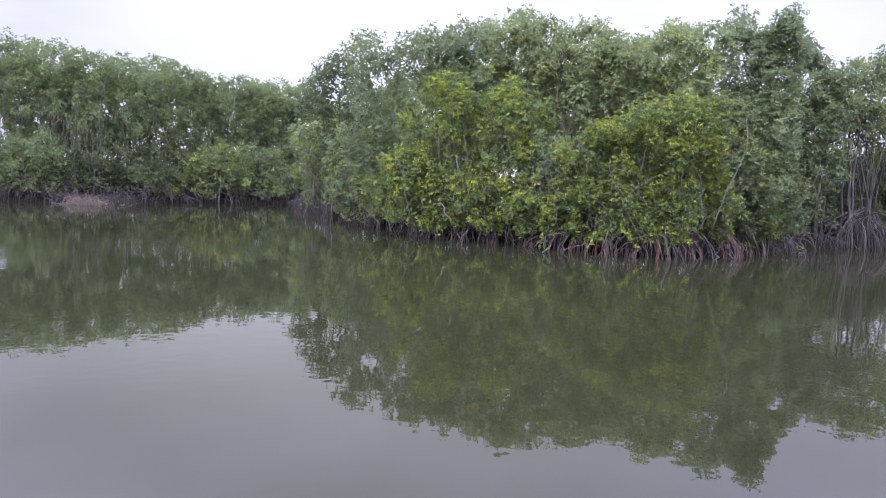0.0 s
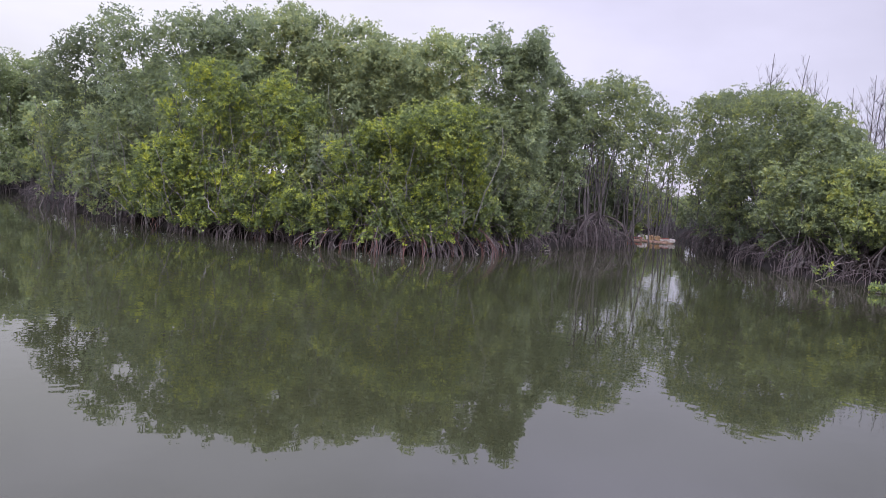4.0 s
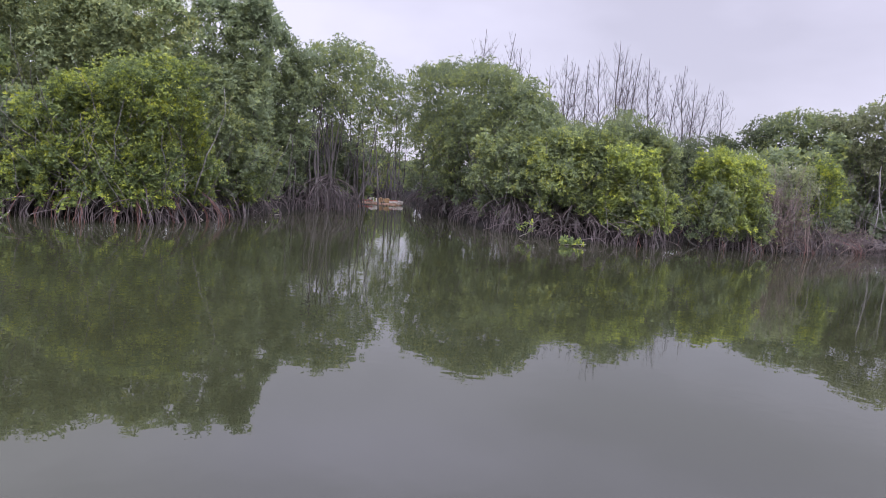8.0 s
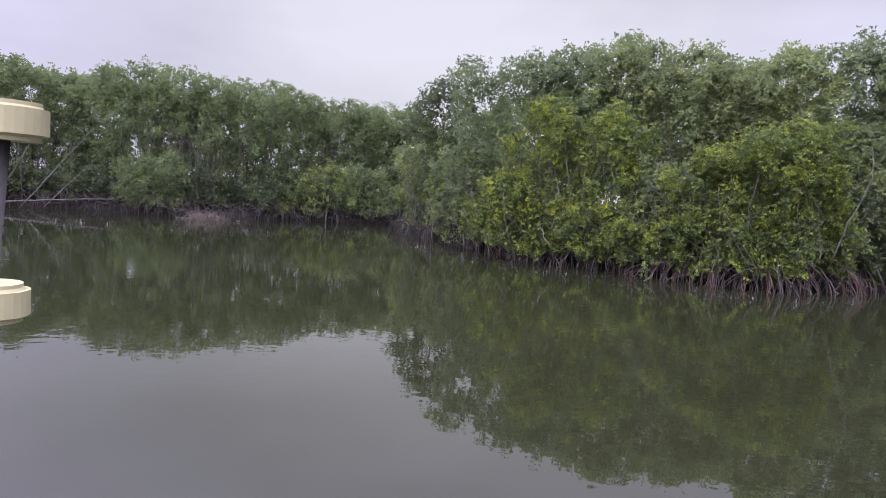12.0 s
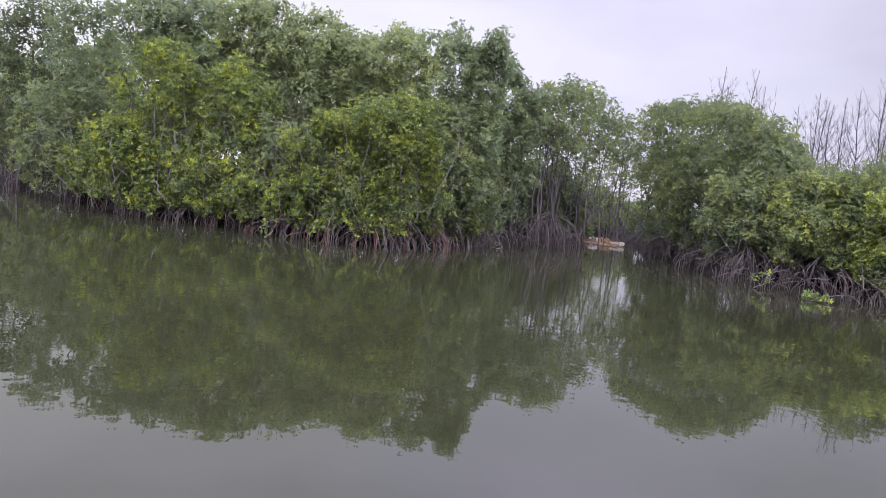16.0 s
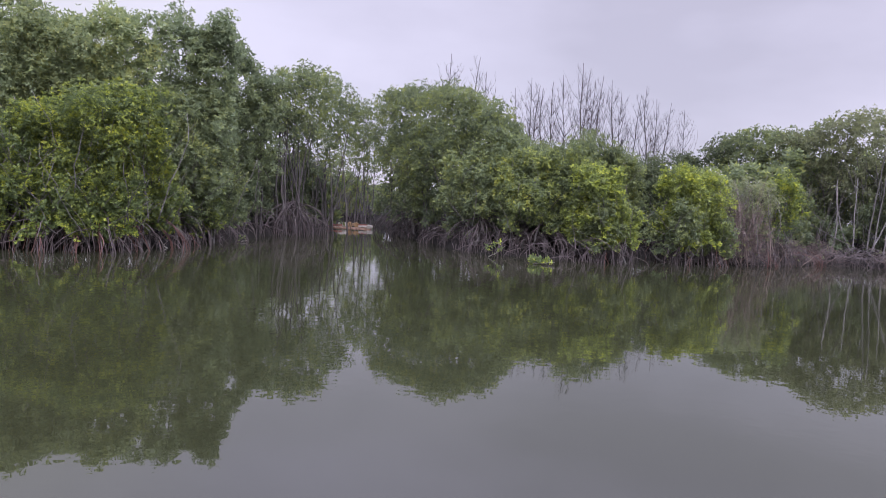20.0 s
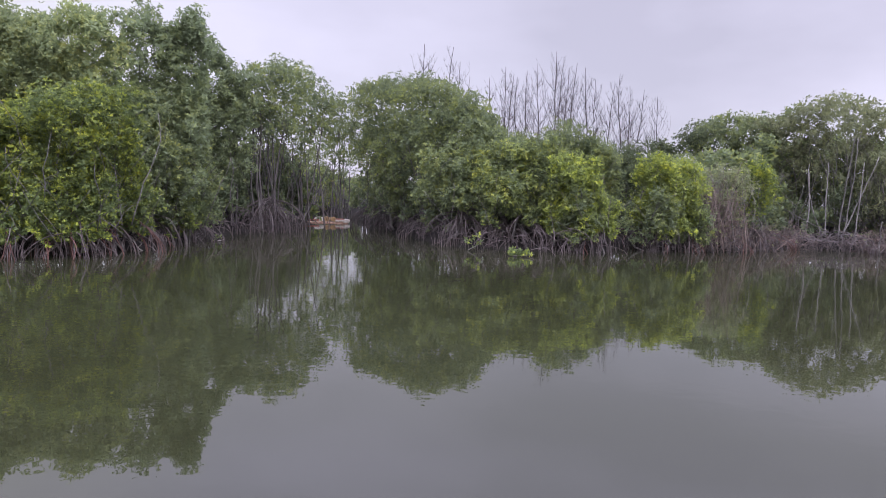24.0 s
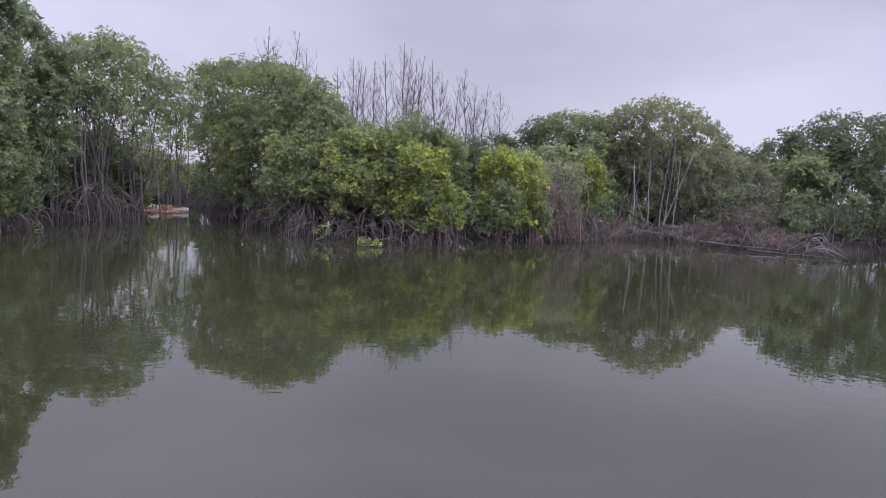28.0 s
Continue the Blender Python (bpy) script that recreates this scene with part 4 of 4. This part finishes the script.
part("rail", box_mesh("rail", (1.0, 0.08, 0.10), RED_PAINT, 0.015), raft, pose(-0.85, -0.58, 0.24))
for x in (-1.3, -0.4):
    part("post", box_mesh("post", (0.07, 0.07, 0.26), PLANK_WOOD, 0.01), raft, pose(x, -0.58, 0.15))


def on_raft(x, y, z):
    p = raft_m @ Vector((x, y, z))
    return p.x, p.y, p.z


jug("jerrycan", on_raft(-1.42, -0.2, 0.09), (0.42, 0.34, 0.30), BROWN_PLASTIC, "brown plastic can at the end of the raft", -RAFT_AZ + 30)
jug("jerrycan", on_raft(-0.32, -0.35, 0.165), (0.62, 0.36, 0.25), WHITE_PLASTIC, "white plastic can lying on the raft", -RAFT_AZ - 6)
jug("jerrycan", on_raft(0.18, -0.3, 0.165), (0.42, 0.38, 0.29), OCHRE_PLASTIC, "ochre plastic can standing on the raft", -RAFT_AZ + 82)
jug("jerrycan", on_raft(0.58, -0.32, 0.165), (0.40, 0.38, 0.28), OCHRE_PLASTIC, "ochre plastic can beside another on the raft", -RAFT_AZ + 95)
jug("jerrycan", on_raft(1.45, -0.3, 0.10), (0.46, 0.3, 0.22), WHITE_PLASTIC, "white plastic can with a red cap at the raft's end", -RAFT_AZ + 35)
crate = new("crate")
crate.matrix_world = pose(*on_raft(1.02, -0.32, 0.165), 0, 0, -RAFT_AZ + 2)
tagged(crate, "low white crate with a red rim on the raft", "crate")
part("body", box_mesh("body", (0.56, 0.40, 0.13), WHITE_PLASTIC, 0.02), crate, pose(0, 0, 0.065))
for y, long in ((-0.2, 0.6), (0.2, 0.6)):
    part("rim", box_mesh("rim", (long, 0.04, 0.05), RED_PAINT, 0.01), crate, pose(0, y, 0.155))


# ---- driftwood, dead brush and fallen wood ----
def brush(azimuth, away, wide, tall, count, mat, name, label, seed, dome=1.0, radius=0.012, group=""):
    """A heap or shrub of dry, crossing twigs; the few stout ones are branches of their own."""
    rng = np.random.default_rng(seed)
    x, y = at(azimuth, away)
    ob = new(name)
    ob.matrix_world = pose(x, y, min(ground_height(azimuth, away), 0.0), 0, 0, -azimuth)
    tagged(ob, label, "brush", group)
    fine = []
    for i in range(count):
        u, turn = rng.uniform(0, 1) ** 0.7, rng.uniform(0, 2 * np.pi)
        foot = np.array([math.cos(turn) * wide * u * 0.6, math.sin(turn) * wide * 0.4 * u, rng.uniform(-0.05, 0.3)])
        head = np.array([math.cos(turn) * wide * u + rng.normal(0, 0.3), math.sin(turn) * wide * 0.5 * u + rng.normal(0, 0.2), tall * (1 - dome * 0.75 * u * u) * rng.uniform(0.55, 1.05)])
        p = stem_path(rng, foot, head, 0.09, 7)
        if i < 12:
            v, f = tube(p, np.linspace(radius * 2.4, radius, 7), 5)
            part("branch", raw_mesh("branch", v, f, mat), ob)
            continue
        fine.append(tube(p, np.linspace(radius * 1.2, radius * 0.6, 7), 3))
        for k in range(3):
            q = p[rng.integers(2, 6)]
            fine.append(tube(stem_path(rng, q, q + rng.normal(0, 0.28, 3) + np.array([0, 0, 0.18]), 0.03, 4), np.linspace(radius * 0.8, radius * 0.45, 4), 3))
    v, f = merged(fine)
    tagged(part("twig_tangle", raw_mesh("twig_tangle", v, f, mat), ob), kind="stuff")
    return ob


def dead_bush(azimuth, away, wide, tall, count, label, seed):
    """A low dome of fine dead twigs that rise, bend over and cross one another."""
    rng = np.random.default_rng(seed)
    x, y = at(azimuth, away)
    ob = new("dry_shrub")
    ob.matrix_world = pose(x, y, min(ground_height(azimuth, away), 0.0), 0, 0, -azimuth)
    tagged(ob, label, "brush", "dry shrubs on the bank")
    u = np.linspace(0, 1, 7)[:, None]
    fine = []
    for i in range(count):
        foot = np.array([rng.normal(0, wide * 0.4), rng.normal(0, wide * 0.25), rng.uniform(0, 0.5) * tall * (i > 12)])
        turn, reach = rng.uniform(0, 2 * np.pi), wide * rng.uniform(0.3, 1.0)
        out = np.array([math.cos(turn), math.sin(turn) * 0.7, 0.0])
        top = tall * rng.uniform(0.45, 1.0) * max(0.35, 1 - 0.35 * (foot[0] / wide) ** 2)
        bend = foot + out * reach * 0.9 + np.array([0, 0, top * rng.uniform(0.7, 1.5)])
        tip = foot + out * reach + np.array([0, 0, top * rng.uniform(0.45, 1.0)])
        p = (1 - u) ** 2 * foot + 2 * u * (1 - u) * bend + u ** 2 * tip + np.cumsum(rng.normal(0, 0.03, (7, 3)), 0)
        if i < 12:
            v, f = tube(p, np.linspace(0.026, 0.010, 7), 5)
            part("branch", raw_mesh("branch", v, f, DRIFT if i % 3 == 0 else TWIG_RED), ob)
            continue
        fine.append(tube(p, np.linspace(0.010, 0.005, 7), 3))
    for i in range(count * 5):
        x0 = rng.normal(0, wide * 0.45)
        q = np.array([x0, rng.normal(0, wide * 0.3), rng.uniform(0.05, 0.95) * tall * max(0.3, 1 - 0.4 * (x0 / wide) ** 2)])
        way = unit(rng.normal(0, 1, 3) * np.array([1.0, 0.7, 0.55])) * rng.uniform(0.3, 0.9)
        fine.append(tube(stem_path(rng, q - way * 0.5, np.maximum(q + way * 0.5, (-9, -9, 0.02)), 0.06, 5), np.linspace(0.008, 0.004, 5), 3))
    v, f = merged(fine)
    tagged(part("twig_tangle", raw_mesh("twig_tangle", v, f, TWIG_RED), ob), kind="stuff")
    c = np.stack([rng.normal(0, wide * 0.5, 26), rng.normal(0, wide * 0.3, 26), rng.uniform(0.3, tall * 0.95, 26)], 1)
    v, f = rosettes(rng, c, unit(rng.normal(0, 1, c.shape)), 0.13, 6)
    tagged(part("leaves", raw_mesh("leaves", v, f, LEAF_GREY), ob), kind="stuff")
    return ob


dead_bush(-27.3, 43.6, 1.5, 0.95, 70, "low heap of dry brown branches at the far water's edge", 31)
for i, (a, d, w, h, n) in enumerate(((76.6, 43.6, 1.4, 1.2, 40), (78.2, 42.6, 1.8, 1.5, 50), (80.0, 42.4, 1.9, 2.4, 60), (81.6, 41.8, 1.8, 2.3, 55), (83.2, 41.2, 1.5, 1.2, 40),
                                     (69.2, 38.6, 1.3, 1.4, 50), (71.0, 41.6, 1.5, 1.4, 60), (65.9, 35.2, 1.1, 3.1, 60), (67.3, 36.2, 1.0, 2.8, 50))):
    dead_bush(a, d, w, h, n, "domed tangle of dead brown twigs at the water's edge", 40 + i)
brush(10.3, 25.2, 1.0, 3.0, 150, TWIG, "dry_shrub", "bare grey twigs standing among the mangrove leaves", 60, 0.3, 0.012)


def log(name, a0, d0, z0, a1, d1, z1, radius, mat, label, seed, stubs=3):
    """A fallen trunk from one place to another, with stubs of broken limbs."""
    rng = np.random.default_rng(seed)
    (x0, y0), (x1, y1) = at(a0, d0), at(a1, d1)
    ob = new(name)
    ob.matrix_world = pose(x0, y0, z0)
    tagged(ob, label, "log")
    p = stem_path(rng, (0, 0, 0), (x1 - x0, y1 - y0, z1 - z0), 0.10 if name == "fallen_log" else 0.035, 12)
    v, f = tube(p, np.linspace(radius, radius * 0.5, 12), 9)
    trunk = part("trunk", raw_mesh("trunk", v, f, mat, True), ob)
    for k in range(stubs):
        q = p[rng.integers(2, 10)]
        v, f = tube(stem_path(rng, q, q + np.array([rng.normal(0, 0.3), rng.normal(0, 0.2), rng.uniform(0.25, 0.6)]), 0.03, 4), np.linspace(radius * 0.5, radius * 0.25, 4), 6)
        part("broken_limb", raw_mesh("broken_limb", v, f, mat, True), trunk)
    return ob


log("fallen_log", 81.0, 38.2, 0.12, 86.4, 37.8, 0.06, 0.05, WET_WOOD, "long grey log lying in the shallow water", 71)
log("fallen_log", 77.6, 39.8, 0.30, 83.2, 39.2, 0.18, 0.04, WET_WOOD, "thin grey log lying along the bank", 72)
log("fallen_log", 83.0, 37.0, -0.02, 87.2, 37.0, 0.02, 0.045, WET_WOOD, "half-sunk dark log in the shallow water", 73, 1)
log("fallen_log", 71.2, 42.0, 0.62, 74.6, 42.2, 0.5, 0.035, DRIFT, "thin fallen stem lying across mangrove roots", 74, 2)
log("fallen_log", -40.8, 45.6, 0.42, -33.4, 44.8, 0.9, 0.045, DRIFT, "grey trunk leaning low over the far water's edge", 75, 4)
log("leaning_stem", -39.6, 46.5, 0.2, -35.2, 46.5, 5.0, 0.035, DRIFT, "grey stem leaning out of the far thicket", 76, 2)
log("leaning_stem", -38.2, 46.2, 0.2, -33.6, 46.6, 4.4, 0.03, DRIFT, "thin grey stem leaning in the far thicket", 77, 2)
log("leaning_stem", -41.2, 46.2, 0.2, -38.4, 46.8, 5.4, 0.04, DRIFT, "grey slanting stem at the far bank", 78, 2)
log("leaning_stem", 77.1, 41.8, 0.0, 77.1, 41.9, 1.7, 0.035, STEM, "thin upright stake standing in the shallows", 79, 0)
log("leaning_stem", 85.8, 41.4, 0.3, 87.2, 42.0, 3.6, 0.03, DRIFT, "slanting grey stem on the bank", 80, 2)
log("leaning_stem", 40.6, 41.5, 0.6, 37.9, 43.0, 5.0, 0.035, STEM, "slanting pale stem at the creek mouth", 81, 2)
log("leaning_stem", 14.2, 23.0, 0.55, 8.6, 24.6, 2.1, 0.016, STEM, "thin grey branch slanting down to the water", 82, 2)


def arc(start, bend, end, n=9):
    """A curve from start to end that passes through bend half-way."""
    u = np.linspace(0, 1, n)[:, None]
    start, bend, end = (np.array(p, float) for p in (start, bend, end))
    return (1 - u) ** 2 * start + 2 * u * (1 - u) * (2 * bend - (start + end) / 2) + u ** 2 * end


def whitish_clump(azimuth, away):
    """Pale bent stems that fan out of one low hub, over splayed roots and slanting bare branches."""
    rng = np.random.default_rng(120)
    x, y = at(azimuth, away)
    ob = new("stem_clump")
    ob.matrix_world = pose(x, y, 0, 0, 0, -azimuth)
    tagged(ob, "whitish bent mangrove stems fanning out of a root clump", "tree")
    for x0, z0, xm, zm, x1, z1 in ((-0.5, 0.7, -1.25, 2.75, -1.4, 4.6), (-0.4, 0.7, -0.4, 2.9, -0.43, 4.8), (0.25, 0.7, 0.4, 2.9, 0.7, 6.2), (0.35, 0.7, 0.7, 2.6, 0.8, 6.0),
                                   (0.4, 0.7, 1.05, 2.6, 1.9, 5.0), (1.0, 0.6, 1.1, 2.6, 1.2, 4.8), (-1.4, 0.5, -1.25, 2.4, -1.5, 4.2)):
        lean = rng.normal(0.4, 0.3)
        p = arc((x0, rng.normal(0, 0.1), z0), (xm, lean * 0.5, zm), (x1, lean, z1), 12) + np.cumsum(rng.normal(0, 0.018, (12, 3)), 0)
        v, f = tube(p, np.linspace(0.042, 0.020, 12), 7)
        part("stem", raw_mesh("stem", v, f, STEM, True), ob)
    for x0, z0, xm, zm, x1, z1 in ((0.1, 0.8, -1.3, 1.5, -2.6, 2.2), (0.0, 0.85, -1.2, 0.9, -2.4, 0.5), (0.2, 0.9, 0.9, 0.85, 1.5, -0.1), (-0.1, 0.9, -0.8, 0.8, -1.3, -0.1),
                                   (0.1, 0.9, 0.5, 0.65, 0.6, -0.1), (0.0, 0.9, -0.3, 0.6, -0.5, -0.1), (0.3, 0.85, 1.5, 0.8, 2.4, 0.1), (-2.3, 0.7, 0.0, 0.55, 1.3, 0.5),
                                   (-0.5, 0.75, -1.5, 1.1, -2.2, -0.1), (1.0, 0.7, 1.6, 0.6, 1.9, -0.1), (-1.4, 0.6, -1.8, 0.5, -2.1, -0.1)):
        p = arc((x0, rng.normal(0, 0.1), z0), (xm, rng.normal(-0.3, 0.2), zm), (x1, rng.normal(-0.5, 0.3), z1), 10) + np.cumsum(rng.normal(0, 0.012, (10, 3)), 0)
        v, f = tube(p, np.linspace(0.028, 0.015, 10), 6)
        part("prop_root", raw_mesh("prop_root", v, f, DRIFT, True), ob)
    return ob


whitish_clump(74.2, 43.4)


def upturned_roots(azimuth, away, label):
    x, y = at(azimuth, away)
    ob = new("upturned_roots")
    ob.matrix_world = pose(x, y, 0, 0, 0, -azimuth)
    tagged(ob, label, "roots")
    rng = np.random.default_rng(90)
    for i in range(12):
        reach, h = rng.uniform(0.8, 2.0), rng.uniform(0.35, 1.25)
        u = np.linspace(0, 1, 8)
        path = np.stack([-0.9 + u * reach, rng.normal(0, 0.25) + u * rng.normal(0, 0.2), 0.05 + h * np.sin(u ** 0.75 * np.pi * 0.96)], 1)
        v, f = tube(path, np.linspace(0.040, 0.016, 8), 6)
        part("root", raw_mesh("root", v, f, STEM, True), ob)
    return ob


def root_clump(azimuth, away, tall, count, reds, label, seed):
    """Bare prop roots that splay from one low hub into the water."""
    rng = np.random.default_rng(seed)
    x, y = at(azimuth, away)
    ob = new("root_clump")
    ob.matrix_world = pose(x, y, -0.02, 0, 0, -azimuth)
    tagged(ob, label, "roots", "root clumps on the bank")
    for i in range(count):
        me = ROOTS_RED[rng.integers(0, 6)] if rng.uniform() < reds else ROOTS[rng.integers(0, 9)]
        spot = (rng.normal(0, tall * 0.5), rng.normal(0, 0.3), 0.0)
        m = Matrix.LocRotScale(spot, Euler((0, 0, radians(rng.uniform(-200, 20)))), (tall * rng.uniform(0.3, 1.7), 1.0, tall * rng.uniform(0.5, 1.05)))
        part("prop_root", me, ob, m)
    return ob


root_clump(72.8, 42.6, 0.95, 26, 0.0, "splayed brown prop roots under whitish stems", 201)
root_clump(74.9, 42.8, 0.85, 24, 0.0, "splayed brown prop roots under whitish stems", 202)
root_clump(69.8, 39.8, 0.9, 26, 0.35, "reddish prop roots splayed at the water's edge", 203)
root_clump(67.4, 36.6, 0.8, 22, 0.4, "reddish prop roots splayed at the water's edge", 204)
root_clump(44.6, 35.0, 1.05, 26, 0.05, "dome of arching prop roots standing in the water", 205)
root_clump(58.8, 36.0, 0.9, 22, 0.1, "pale prop roots in the gap between bushes", 206)
for i, (a, d) in enumerate(((71.4, 41.4), (76.6, 43.2), (78.4, 42.2), (80.2, 41.2), (82.2, 40.3))):
    root_clump(a, d, 0.75, 18, 0.1, "low grey-brown tangle of sticks and roots at the waterline", 210 + i)
upturned_roots(86.2, 38.4, "fan of pale arching dead roots beside the logs")


def leafy_sprig(azimuth, away, wide, shoots, label, seed, height=0.10, leaf=LEAF_BRIGHT):
    """A broken branch with fresh leaves, afloat on the water."""
    rng = np.random.default_rng(seed)
    x, y = at(azimuth, away)
    ob = new("floating_branch")
    ob.matrix_world = pose(x, y, 0, 0, 0, -azimuth)
    tagged(ob, label, "branch")
    stick = stem_path(rng, (-wide * 0.6, 0, 0.03), (wide, 0.1, height), 0.03, 7)
    v, f = tube(stick, np.linspace(0.022, 0.008, 7), 6)
    part("stick", raw_mesh("stick", v, f, BARK, True), ob)
    c = np.stack([rng.uniform(-wide, wide * 0.7, shoots), rng.normal(0, wide * 0.25, shoots), rng.uniform(0.06, height + 0.22, shoots)], 1)
    v, f = rosettes(rng, c, unit(rng.normal(0, 1, c.shape)), 0.16, 8)
    v[:, 2] = np.maximum(v[:, 2], 0.01)
    tagged(part("leaves", raw_mesh("leaves", v, f, leaf), ob), kind="stuff")
    return ob


leafy_sprig(51.5, 26.6, 0.5, 34, "leafy yellow-green branch floating off the bank", 101)
leafy_sprig(27.2, 29.6, 0.14, 3, "single green sprig floating on the water", 102)
leafy_sprig(8.3, 22.6, 0.16, 7, "yellow-green sprig dipping into the water", 103, 0.3)
leafy_sprig(47.6, 28.4, 0.4, 12, "yellowish leafy sprig among the roots at the water", 104, 0.5)


# ---- mooring post beside the eye ----
def mooring_post():
    x, y = at(-39.8, 1.6)
    ob = new("mooring_post")
    ob.matrix_world = pose(x, y, -0.8)
    tagged(ob, "thin post with cream foam collars standing in the water", "post")
    v, f = tube([(-0.15, -0.13, -0.2), (0, 0, 3.15)], 0.014, 12)
    part("pole", raw_mesh("pole", v, f, WET_WOOD, True), ob)
    for z, aside in ((0.8 + EYE + 1.6 * 0.068, 0.0), (0.8 + EYE - 1.6 * 0.143, -0.025)):
        bm = bmesh.new()
        bmesh.ops.create_cone(bm, cap_ends=True, segments=28, radius1=0.072, radius2=0.072, depth=0.072, matrix=Matrix.Translation((aside * 0.75, aside * 0.66, z)))
        bmesh.ops.bevel(bm, geom=[e for e in bm.edges if abs(e.verts[0].co.z - e.verts[1].co.z) < 1e-4], offset=0.012, segments=3, affect="EDGES")
        me = bpy.data.meshes.new("collar")
        bm.to_mesh(me)
        bm.free()
        me.materials.append(CREAM_FOAM)
        part("collar", me, ob, label="cream foam collar")
    return ob


mooring_post()
